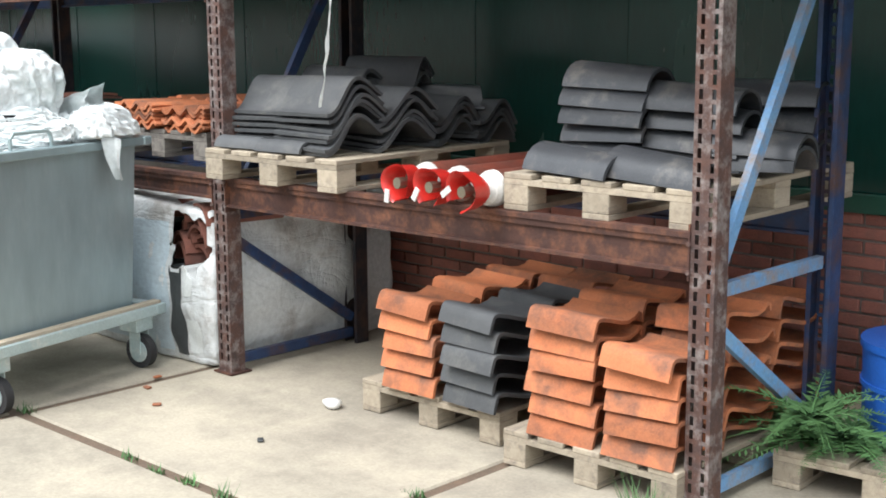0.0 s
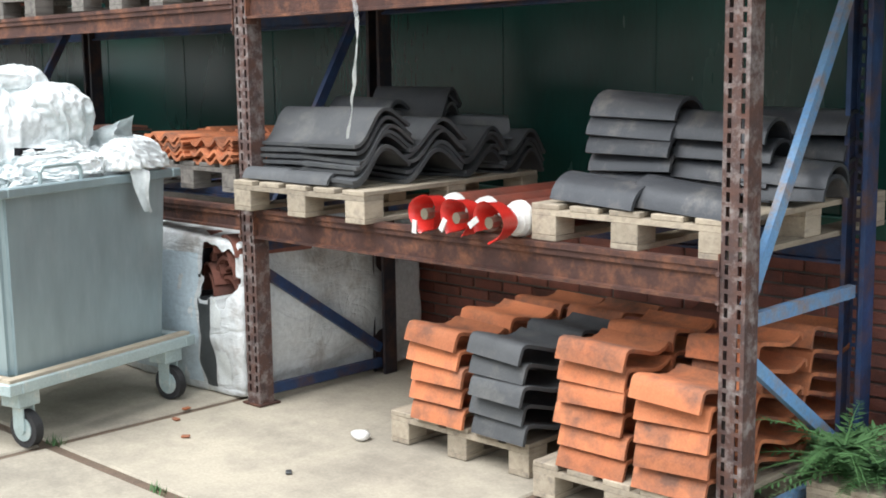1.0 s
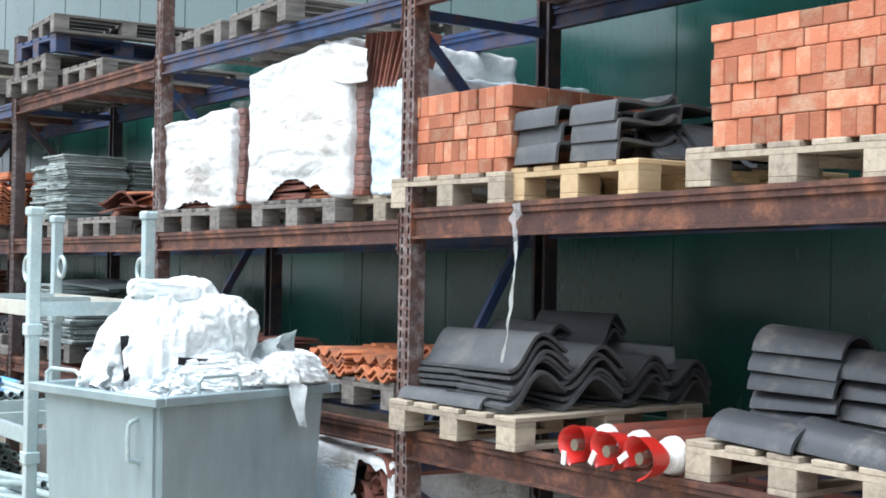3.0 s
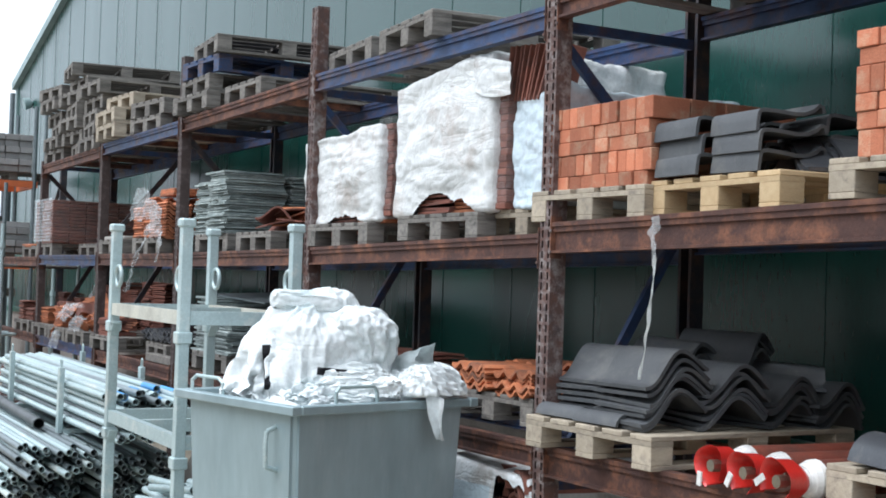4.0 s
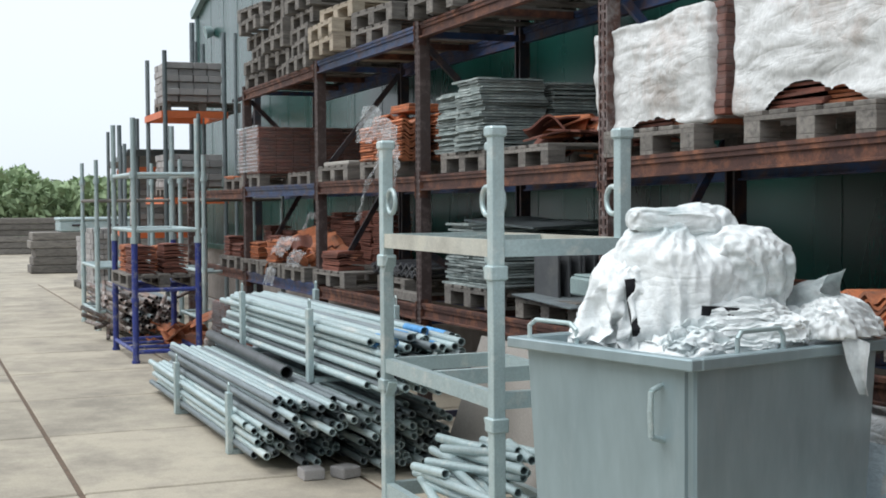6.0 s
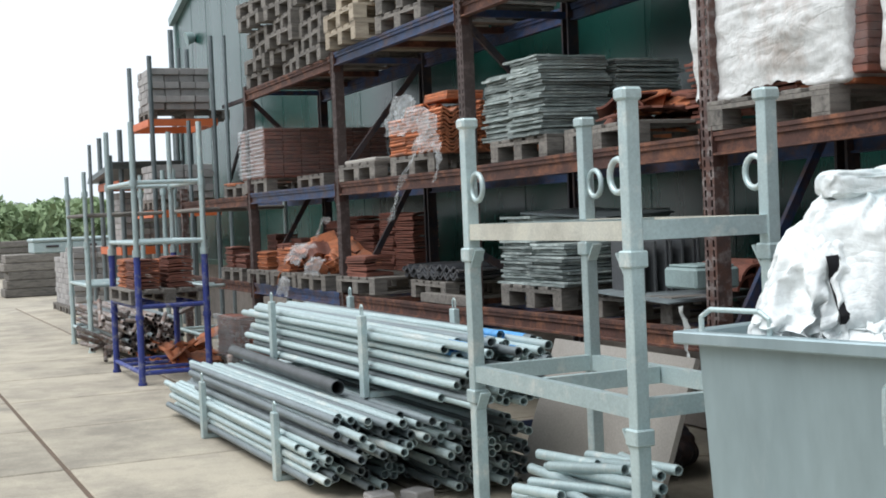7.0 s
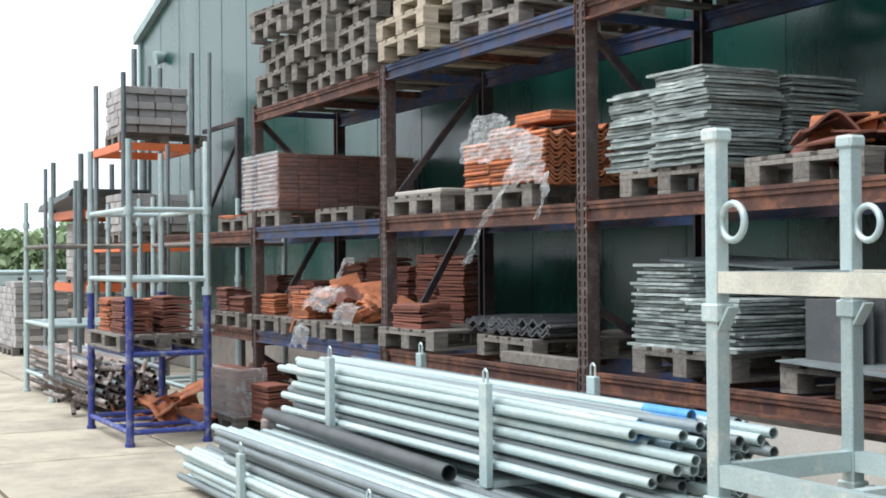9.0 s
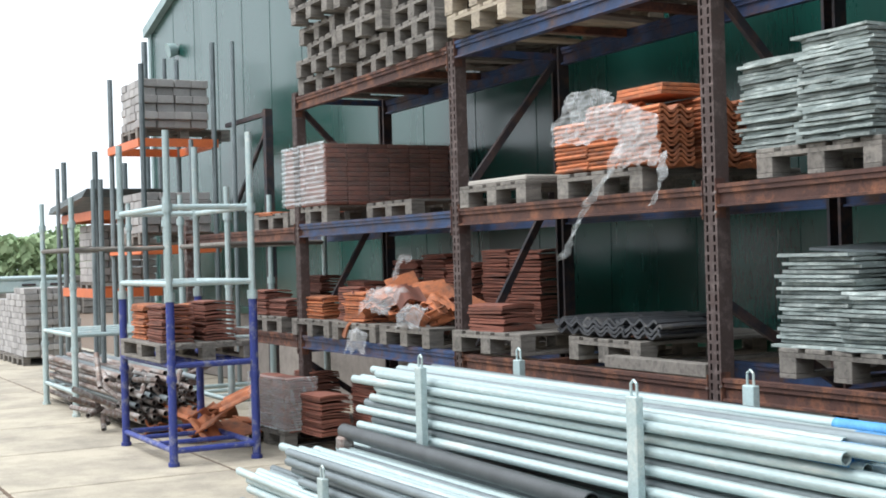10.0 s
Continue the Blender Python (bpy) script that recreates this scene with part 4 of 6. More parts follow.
T = pallet(-4.85, 0.04, Z1d + 0.02, "grey", 1)
SLC = "low fanned stack of pale grey slates on a pallet"
slates(-5.28, 0.06, T, 23, SLC, 0, 0.02, 0.002); slates(-4.86, 0.05, T, 14, SLC, 0, 0.02); slates(-4.84, 0.5, T, 15, SLC, 0, 0.03); slates(-5.2, 0.55, T, 24, SLC, 0, 0.03)
bm = B(0, 0, 0, 0.9, 0.55, 0.012, m=pose(0, 0, 0, 2, 3, 8))
solo("flat_sheet", bm, galv_old, "thin dark sheet lying on the slates", "sheet", (-5.15, 0.15, T + 0.46))
T = pallet(-3.75, 0.10, Z1d, "grey", 2)
for i in range(7):
    bm = B(0, 0, 0, 0.34, 0.02, 0.30, bev=0.004)
    solo("upright_tile", bm, grey_tile, "dark flat tile standing on edge on the rack", "tile", (-4.1 + 0.012 * i, 0.2 + i * 0.055, T), turn=3 * (i % 3), group="dark tiles on edge")

bm = B(0, 0, 0, 0.95, 0.7, 0.008, m=pose(0, 0, 0, 1, 1.5, -4))
solo("flat_sheet", bm, galv_old, "thin pale sheet lying on a grey pallet", "sheet", (-4.15, 0.06, T + 0.004))
bm = bmesh.new()
box(bm, 0, 0, 0, 0.34, 0.26, 0.11, bev=0.012); box(bm, 0.02, 0.02, 0.111, 0.32, 0.24, 0.125, bev=0.005)
solo("plastic_crate", bm, white_trim, "pale grey plastic box standing on the rack", "box", (-3.32, 0.05, T + 0.06), turn=-6)
for i in range(4):
    stack(half_me[terracotta_red.name], (-3.55 + 0.2 * i, 0.4 + 0.05 * i, T + 0.02), 2, 0.05, 0.02, 30 * i, 0, "few brown ridge tiles in the dark of the rack", group="ridge tiles at the back", seed=i)
strip("hanging_rag", [(-3.05, -0.04, Z1d + 0.12), (-2.97, -0.06, Z1d + 0.02), (-2.98, -0.06, Z1d - 0.1), (-2.93, -0.06, Z1d - 0.22), (-2.92, -0.05, Z1d - 0.4)], 0.07, bag_white, "twisted white plastic rag hanging from the rack beam", 4)

# ======== middle bay ========
Z1e, Z2e, Z3e = (lev("ED", i) for i in range(3))
T = pallet(-7.85, 0.0, Z2e, "grey", 2)
bm = B(-0.36, 0.0, 0, 0.38, 1.1, 0.035, bev=0.008)
solo("grey_board_layer", bm, board_grey, "thin layer of grey boards on a pallet", "boards", (-7.85, 0.03, T))
T = pallet(-6.68, 0.02, Z2e, "grey", 2)
GOE = "orange tiles half wrapped in film"
for i, x in enumerate((-7.12, -6.78, -6.44)):
    for j, y in enumerate((0.02, 0.34, 0.66)):
        n = (12, 14, 14)[i] if j else (11, 14, 12)[i]
        stack(roll_me[terracotta.name], (x, y, T + 0.02), n, 0.026, 0.006, 0, 0, "stack of orange clay roof tiles half wrapped in film", group=GOE, tjit=0.6)
bundle = thing("tile_bundle", "small bundle of bright orange tiles on the stack", "tile bundle", (-6.62, 0.12, T + 0.39))
for i in range(3):
    part("tile", B(0, 0.004 * i, i * 0.022, 0.42, 0.3 + 0.003 * i, i * 0.022 + 0.02, bev=0.003), terracotta, bundle)
# torn film over the front


def torn_film(x0, x1, z0, z1, y, seed, label):
    """A sheet of crinkled film with a ragged hem, clinging to the layers under it."""
    bm = bmesh.new()
    nx, nz = 60, 34
    g = []
    for j in range(nz + 1):
        row = []
        for i in range(nx + 1):
            u, w = i / nx, j / nz
            lo = z0 + 0.05 * noise.noise(Vector((u * 4, seed, 0))) + 0.02 * noise.noise(Vector((u * 15, seed, 1)))
            hi = z1 + 0.04 * noise.noise(Vector((u * 3, seed, 4))) - 0.05 * (2 * u - 1) ** 2
            edge = 0.04 * noise.noise(Vector((w * 4, seed, 7)))
            x, z = x0 + (x1 - x0) * u + edge * (1 - 2 * u), lo + (hi - lo) * w
            k = Vector((x * 7 + 2.0 * z, seed, z * 15 - 4 * x))
            crease = 0.011 * (1 - min(1.0, 3 * abs(noise.noise(k)))) + 0.005 * (1 - min(1.0, 3 * abs(noise.noise(k * 2.3))))
            row.append(bm.verts.new((x, y - 0.006 - crease - 0.004 * abs(math.sin(z * 120)), z)))
        g.append(row)
    for j in range(nz):
        for i in range(nx):
            bm.faces.new((g[j][i], g[j][i + 1], g[j + 1][i + 1], g[j + 1][i]))
    return solo("torn_film", bm, film_pale, label, "plastic film", smooth=70)


torn_film(-7.08, -6.2, T + 0.17, T + 0.36, -0.01, 3, "torn crinkled plastic film clinging to orange tiles")
torn_film(-6.95, -6.45, T + 0.33, T + 0.47, -0.01, 5, "bunched upper edge of torn film on orange tiles")
torn_film(-6.42, -6.05, T + 0.0, T + 0.30, -0.012, 9, "torn film hanging over the end of orange tiles")
strip("film_tail", [(-6.35, -0.04, T + 0.13), (-6.45, -0.06, T - 0.02), (-6.6, -0.08, T - 0.16), (-6.75, -0.08, T - 0.3), (-6.85, -0.08, T - 0.42), (-6.93, -0.08, T - 0.52)], 0.12, film_pale, "long torn tail of clear plastic film hanging down", 1)
strip("film_tail", [(-6.0, -0.04, T + 0.05), (-5.98, -0.06, T - 0.05), (-6.02, -0.06, T - 0.14), (-6.1, -0.06, T - 0.24)], 0.08, film_pale, "short torn tail of clear plastic film hanging down", 5)

T = pallet(-7.95, -0.02, Z1e + 0.02, "grey", 4)
stack(plain_me[terracotta_red.name], (-8.2, 0.0, T), 9, 0.021, 0.012, 4, 0, "small stack of brown clay tiles on a grey pallet")
T2 = pallet(-7.0, 0.25, Z1e, "grey", -3)
for i in range(5):
    stack(pan_me[black_tile.name], (-7.15 + 0.34 * (i % 3), 0.28 + 0.34 * (i // 3), T + 0.02), 4, 0.024, 0.02, 90 + rng.uniform(-12, 12), 0, "low stack of black wavy roof tiles", group="black tiles on the lower level", seed=i)
stack(plain_me[terracotta.name], (-7.0, 0.30, T2 + 0.03), 1, 0.05, 0, 3, 0, "single orange clay tile lying on a pallet")
bm = bmesh.new()
box(bm, 0, 0, 0, 0.9, 0.09, 0.07, bev=0.004)
solo("timber_beam", bm, wood_grey, "grey timber baulk lying across the rack", "timber", (-6.75, 0.08, Z1e), turn=0)

# ======== level 3: empty pallets ========


def empty_stack(x, y, z, n, sd, kind="grey"):
    r = random.Random(sd)
    for i in range(n):
        me, lab = PAL[kind]
        p = build_pallet(me, "empty grey wooden pallet in a high untidy pile", (x + r.uniform(-.09, .09), y + r.uniform(-.10, .05), z + i * 0.146), r.uniform(-7, 7))
        p["group"] = "empty pallets on the top level"


Z3f = lev("FE", 2)
empty_stack(-10.65, 0.0, Z3f, 6, 1); empty_stack(-9.75, 0.0, Z3f, 7, 2); empty_stack(-8.85, -0.02, Z3f, 5, 3)
empty_stack(-7.75, -0.03, Z3e, 3, 4, "wood"); empty_stack(-6.85, 0.0, Z3e, 2, 5)
empty_stack(-5.2, 0.0, lev("DC", 2), 2, 7); empty_stack(-4.3, 0.0, lev("DC", 2), 1, 6)
# pallets out of view above AB and BH, added to keep light off the wall
for i_, x_ in enumerate((0.5, 1.35, 2.25, 3.3, 4.2)):
    empty_stack(x_, 0.0, lev("AB", 2), 1 + i_ % 2, 20 + i_)
empty_stack(-2.3, 0.0, lev("CA", 2), 1, 8); empty_stack(-1.4, 0.0, lev("CA", 2), 1, 9)
pallet(-5.15, -0.02, lev("DC", 2) + 0.292, "blue", 3)
pallet(-5.1, 0.0, lev("DC", 2) + 0.438, "grey", -5)

# ======== far bay ========
Z1f, Z2f = lev("FE", 0), lev("FE", 1)
T = pallet(-11.02, 0.02, Z2f, "grey", 1)
pallet(-10.0, 0.3, Z2f, "grey", 1)
rb = thing("wrapped_tile_block", "film-wrapped block of red-brown clay tiles in many layers", "tile block", (-11.53, 0.02, T))
lay = mesh_of("tile", B(0, 0, 0, 0.46, 0.192, 0.036, bev=0.006), terracotta_red)
for k in range(13):
    for j in range(7):
        for i in range(2):
            if i == 1 or k == 12 or j == 0:
                piece("tile", lay, rb, pose(i * 0.475 + rng.uniform(-.004, .004), j * 0.196 + rng.uniform(-.003, .003), k * 0.040))
bm = bmesh.new()
box(bm, -0.012, -0.006, 0.02, 0.95, 1.38, 0.535)
part("stretch_film", bm, film_thin, rb, "thin glossy stretch film")
bm = bmesh.new()
gx, gz = 14, 52
grid = [[bm.verts.new((-0.012 + 0.965 * i / gx, -0.016 - 0.014 * abs(math.sin(j * math.pi / 4)) - 0.012 * noise.noise(Vector((i * .6, j * .25, 0))), 0.01 + 0.53 * j / gz)) for i in range(gx + 1)] for j in range(gz + 1)]
for j in range(gz):
    for i in range(gx):
        bm.faces.new((grid[j][i], grid[j][i + 1], grid[j + 1][i + 1], grid[j + 1][i]))
part("film_end", bm, film_pale, rb, "crinkled pale film on the end", smooth=40)

GF = "red tiles on the lower level"
for n_, x in enumerate((-10.95, -10.05, -9.15)):
    T = pallet(x, -0.02, Z1f - 0.0, "grey", rng.uniform(-3, 3))
for x, y, n, me in ((-11.2, 0.45, 16, terracotta_red), (-10.75, 0.7, 24, terracotta_red), (-10.3, 0.75, 26, terracotta_red), (-9.8, 0.7, 22, terracotta_red), (-9.3, 0.75, 27, terracotta_red), (-8.9, 0.75, 26, terracotta_red), (-11.25, 0.05, 10, terracotta), (-10.6, 0.1, 14, terracotta_red), (-10.3, 0.02, 12, terracotta)):
    stack(plain_me[me.name], (x, y, T), n, 0.021, 0.012, rng.uniform(-5, 5), 0, "stack of reddish clay roof tiles on the rack", group=GF)
hp = thing("broken_tile_heap", "loose heap of orange clay tiles tangled with film", "tile heap", (-9.6, 0.05, T))
for i in range(70):
    piece("tile", (roll_me, wave_me, plain_me)[i % 3][(terracotta if i % 4 else terracotta_red).name], hp, pose(r3.uniform(-0.75, 0.8), r3.uniform(-0.02, 0.35), r3.uniform(0.02, 0.24), r3.uniform(-40, 50), r3.uniform(-30, 30), r3.uniform(0, 180)) @ Matrix.Scale(r3.uniform(0.45, 0.75), 4))



def loose_film(at, size, seed, label, turn=0.0, sag=0.2):
    """A crumpled scrap of clear film lying over things and hanging down in front."""
    bm = bmesh.new()
    bmesh.ops.create_grid(bm, x_segments=10, y_segments=10, size=0.5)
    for v in bm.verts:
        a, b = v.co.x, v.co.y
        edge = 1 - 0.35 * noise.noise(Vector((a * 3, b * 3, seed)))
        v.co = Vector((a * size[0] * edge, b * size[1] * 0.5, size[2] * (0.5 - sag * a * a * 4 - max(0.0, -b) * 1.3) + 0.05 * noise.noise(Vector((a * 5, b * 5, seed + 3)))))
    creased(bm, (0.6, 0.2, -0.7), seed, ((0.25, 0.03, 0.05, 50), (0.2, 0.05, 0.02, 40)))
    return solo("loose_film", bm, film, label, "plastic film", at, turn=turn, group="scraps of film in the rack", smooth=75)


loose_film((-9.55, 0.02, T + 0.17), (0.55, 0.4, 0.22), 3, "clear crumpled film tangled in broken orange tiles")
loose_film((-9.0, -0.03, T + 0.06), (0.30, 0.2, 0.20), 7, "scrap of clear film hanging over a pallet's edge", 12)
loose_film((-10.1, 0.45, T + 0.40), (0.22, 0.3, 0.26), 11, "clear film draped over a stack of tiles", -20)
loose_film((-9.9, -0.05, Z1f - 0.02), (0.32, 0.16, 0.22), 15, "clear film drooping below the pallets", 4)

# shelf beyond the last tall post
T = pallet(-12.0, 0.05, Z2f - 0.02, "grey", 2)
for i in range(7):
    stack(plain_me[terracotta.name], (-12.35 + 0.1 * i, 0.05 + 0.12 * i, T), 2, 0.02, 0.03, 20 * i, 0, "few orange clay tiles lying flat on a pallet", group="loose flat tiles", seed=i)
T = pallet(-12.1, 0.0, Z1f, "grey", 2)
for x, y, n in ((-12.5, 0.05, 12), (-12.1, 0.05, 8), (-12.3, 0.5, 18)):
    stack(plain_me[terracotta_red.name], (x, y, T), n, 0.021, 0.012, rng.uniform(-5, 5), 0, "stack of reddish clay roof tiles on the rack", group=GF)
bm = bmesh.new()
bar(bm, (-14.5, 1.0, 0), (-14.5, 1.0, 3.3), 0.09, 0.09); bar(bm, (-14.5, 1.0, 3.25), (-15.9, 1.0, 3.25), 0.05, 0.05); bar(bm, (-14.5, 1.0, 3.1), (-15.7, 1.0, 2.2), 0.04, 0.04)
solo("dark_frame", bm, dark_steel, "dark steel frame post with diagonal brace", "frame")
for k in ("G",):
    piece("upright", posts[3.1], rack, pose(POST[k], 0, -1.0))
    piece("rear_upright", posts_dark[3.1], rack, pose(POST[k] + 0.12, 1.0, -1.0, 0, 0, 180))

# ======== trolley bin with bags ========
BX0, BX1, BY0, BY1, BZ0, BZ1 = -0.455, 0.455, -0.52, 0.52, 0.30, 1.155
bin_t = thing("bin_trolley", "galvanised steel bin on a four-wheel trolley, heaped with white bags", "trolley", (-0.70, -0.765, 0), turn=13)
cx, cy = (BX0 + BX1) / 2, (BY0 + BY1) / 2
hx, hy = (BX1 - BX0) / 2, (BY1 - BY0) / 2
bm = bmesh.new()
tp = 0.035
lo = [bm.verts.new((sx * (hx - tp), sy * (hy - tp), BZ0 + 0.02)) for sx, sy in ((-1, -1), (1, -1), (1, 1), (-1, 1))]
hi = [bm.verts.new((sx * hx, sy * hy, BZ1)) for sx, sy in ((-1, -1), (1, -1), (1, 1), (-1, 1))]
il = [bm.verts.new((sx * (hx - tp - .006), sy * (hy - tp - .006), BZ0 + 0.03)) for sx, sy in ((-1, -1), (1, -1), (1, 1), (-1, 1))]
ih = [bm.verts.new((sx * (hx - .006), sy * (hy - .006), BZ1)) for sx, sy in ((-1, -1), (1, -1), (1, 1), (-1, 1))]
for i in range(4):
    j = (i + 1) % 4
    bm.faces.new((lo[i], lo[j], hi[j], hi[i])); bm.faces.new((il[j], il[i], ih[i], ih[j])); bm.faces.new((hi[i], hi[j], ih[j], ih[i]))
bm.faces.new(lo[::-1]); bm.faces.new(il)
bmesh.ops.bevel(bm, geom=[e for e in bm.edges if abs(e.verts[0].co.z - e.verts[1].co.z) > 0.3], offset=0.03, segments=3, affect="EDGES")
part("bin_body", bm, galv, bin_t, smooth=35)
bm = bmesh.new()
for x0, y0, x1, y1 in ((-hx - .045, -hy - .045, hx + .045, -hy + .01), (-hx - .045, hy - .01, hx + .045, hy + .045), (-hx - .045, -hy + .0105, -hx + .01, hy - .0105), (hx - .01, -hy + .0105, hx + .045, hy - .0105)):
    box(bm, x0, y0, BZ1 - 0.03, x1, y1, BZ1 + 0.012, bev=0.005)
part("rim", bm, galv, bin_t)


def loop_handle(pts, r):
    bm = bmesh.new()
    for a, b in zip(pts, pts[1:]):
        rod(bm, a, b, r, 8)
    return bm


part("grab_handle", loop_handle([(0.31, -hy + 0.01, 1.06), (0.31, -hy - 0.045, 1.04), (0.31, -hy - 0.05, 0.97), (0.31, -hy - 0.045, 0.88), (0.31, -hy + 0.02, 0.86)], 0.011), galv_tube, bin_t, "bent round-bar handle", smooth=50)
for yy in (-hy + 0.0, hy):
    for xx in (-0.27,):
        part("rim_loop", loop_handle([(xx - .14, yy, BZ1), (xx - .14, yy, BZ1 + .06), (xx - .1, yy, BZ1 + .085), (xx + .1, yy, BZ1 + .085), (xx + .14, yy, BZ1 + .06), (xx + .14, yy, BZ1)], 0.009), galv_tube, bin_t, smooth=50)
for yy in (-0.17,):
    part("rim_loop", loop_handle([(hx, yy - .12, BZ1), (hx, yy - .12, BZ1 + .06), (hx, yy - .1, BZ1 + .085), (hx, yy + .1, BZ1 + .085), (hx, yy + .12, BZ1 + .06), (hx, yy + .12, BZ1)], 0.009), galv_tube, bin_t, smooth=50)
bm = bmesh.new()
for x0, y0, x1, y1 in ((-hx - .07, -hy - .07, hx + .07, -hy), (-hx - .07, hy, hx + .07, hy + .07), (-hx - .07, -hy + .001, -hx, hy - .001), (hx, -hy + .001, hx + .07, hy - .001)):
    box(bm, x0, y0, 0.262, x1, y1, 0.315, bev=0.004)
for x in (-0.25, 0.05, 0.3):
    box(bm, x - .03, -hy, 0.265, x + .03, hy, 0.30)
part("trolley_frame", bm, galv_tube, bin_t)
bm = bmesh.new()
for x0, y0, x1, y1 in ((-hx - .05, -hy - .05, hx + .05, -hy - .001), (hx + .001, -hy, hx + .05, hy + .05)):
    box(bm, x0, y0, 0.316, x1, y1, 0.330)
part("plywood_edge", bm, wood, bin_t, "peeling wooden base edge")
for sx in (-1, 1):
    for sy in (-1, 1):
        wx, wy = sx * (hx - 0.02), sy * (hy - 0.06)
        bm = bmesh.new()
        box(bm, wx - .06, wy - .06, 0.19, wx + .06, wy + .06, 0.262, bev=0.004)
        for s in (-1, 1):
            box(bm, wx + sx * .02 - .04, wy + s * .03 - .003, 0.08, wx + sx * .02 + .03, wy + s * .03 + .003, 0.195)
        cst = part("caster", bm, galv_tube, bin_t)
        bm = bmesh.new(); rod(bm, (wx + sx * .03, wy - .022, 0.085), (wx + sx * .03, wy + .022, 0.085), 0.085, 24)
        part("tyre", bm, rubber, cst, "black rubber tyre", smooth=35)
        bm = bmesh.new(); rod(bm, (wx + sx * .03, wy - .027, 0.085), (wx + sx * .03, wy + .027, 0.085), 0.055, 20); rod(bm, (wx + sx * .03, wy - .034, 0.085), (wx + sx * .03, wy + .034, 0.085), 0.02, 10)
        part("hub", bm, galv_tube, cst, smooth=35)

# ---- bags in the bin ----

GB = "white bags heaped in the bin"
BL = "crumpled empty white woven bag thrown in the bin"
BIN_C, BIN_MID = Vector((-0.665, -0.775, 0)), Vector((-0.70, -0.765, 0))
ACROSS, OUT = Vector((0.36, 0.93, 0)), Vector((0.93, -0.36, 0))


def in_heap(s_, d_, z_):
    """A place in the heap: along the bin's diagonal, out from it, height."""
    return BIN_C + ACROSS * s_ + OUT * d_ + Vector((0, 0, z_))


def folded_bag(size, seed, run, slack=0.15, fine=5, flat=0.8, tilt=(0, 0, 0), lump=0.16, peak=0.0):
    """A slack bag, base about z = 0: a soft block whose cloth hangs in folds that run mostly along one direction."""
    bm = bmesh.new()
    bmesh.ops.create_icosphere(bm, subdivisions=fine - 2, radius=1.0)
    off = Vector((seed * 7.3, seed * 3.1, seed * 5.7))
    rot = pose(0, 0, size[2] / 2, *tilt)
    for v in bm.verts:
        u = v.co.normalized()
        q = Vector([math.copysign(abs(c) ** flat, c) * h / 2 for c, h in zip(u, size)])
        q.x *= 1 - peak * u.z
        q.y *= 1 - peak * u.z
        q += u * lump * min(size) * noise.noise(q * 4 + off)
        v.co = q
    creased(bm, run, seed, ((slack * 3.0, 0.03, 0.15 * min(size) + 0.012, 60), (slack * 2.6, 0.04, 0.042, 60), (slack * 2.0, 0.07, 0.020, 50)))
    bmesh.ops.transform(bm, matrix=rot, verts=bm.verts)
    return bm


# size, seed, run of the folds, slack, fineness, squareness, tilt, place in the heap, peak
SHAPES = {
    "base": ((0.80, 0.80, 0.36), 11, (1, 0, 0), 0.10, 5, 0.6, (0, 0, 8), (0, 0, 0.82), 0.0),
    "back": ((0.46, 0.40, 0.36), 19, (0, 0, 1), 0.14, 5, 0.8, (0, 0, 30), (-0.05, -0.28, 1.02), 0.1),
    "main": ((0.46, 0.50, 0.70), 12, (0.3, 0.2, 1), 0.10, 6, 0.74, (4, -4, 20), (-0.08, 0.0, 0.98), 0.12),
    "bundle": ((0.44, 0.46, 0.60), 23, (0.5, 0.4, -0.6), 0.12, 6, 0.85, (0, 6, 60), (0.11, 0.02, 1.03), 0.1),
    "roll": ((0.15, 0.34, 0.09), 31, (0, 1, 0), 0.10, 5, 0.6, (-3, 0, -22), (-0.12, 0.04, 1.575), 0.0),
    "slope": ((0.40, 0.36, 0.54), 37, (0.1, -0.5, 1), 0.22, 6, 0.85, (-12, 0, 10), (-0.29, -0.01, 0.98), 0.3),
    "foot": ((0.27, 0.27, 0.36), 41, (0, 0.2, 1), 0.26, 6, 0.85, (0, 0, 40), (-0.34, -0.10, 0.99), 0.25),
    "layer one": ((0.30, 0.54, 0.13), 43, (0.1, 1, 0.05), 0.26, 6, 0.7, (0, 6, -20), (0.04, 0.24, 1.09), 0.0),
    "layer two": ((0.28, 0.52, 0.12), 47, (0, 1, 0.1), 0.26, 6, 0.7, (3, 4, -24), (0.07, 0.21, 1.155), 0.0),
    "layer three": ((0.26, 0.40, 0.12), 53, (0, 1, 0), 0.24, 6, 0.7, (-3, 8, -14), (0.08, 0.18, 1.21), 0.0),
    "corner": ((0.38, 0.42, 0.27), 61, (0.4, 1, -0.6), 0.13, 6, 0.75, (-12, 8, 10), (0.48, 0.05, 1.05), 0.15),
    "low corner": ((0.34, 0.38, 0.24), 67, (1, 0.3, 0), 0.16, 6, 0.8, (0, 0, 20), (0.30, 0.05, 1.03), 0.1),
}
BAGS = {}
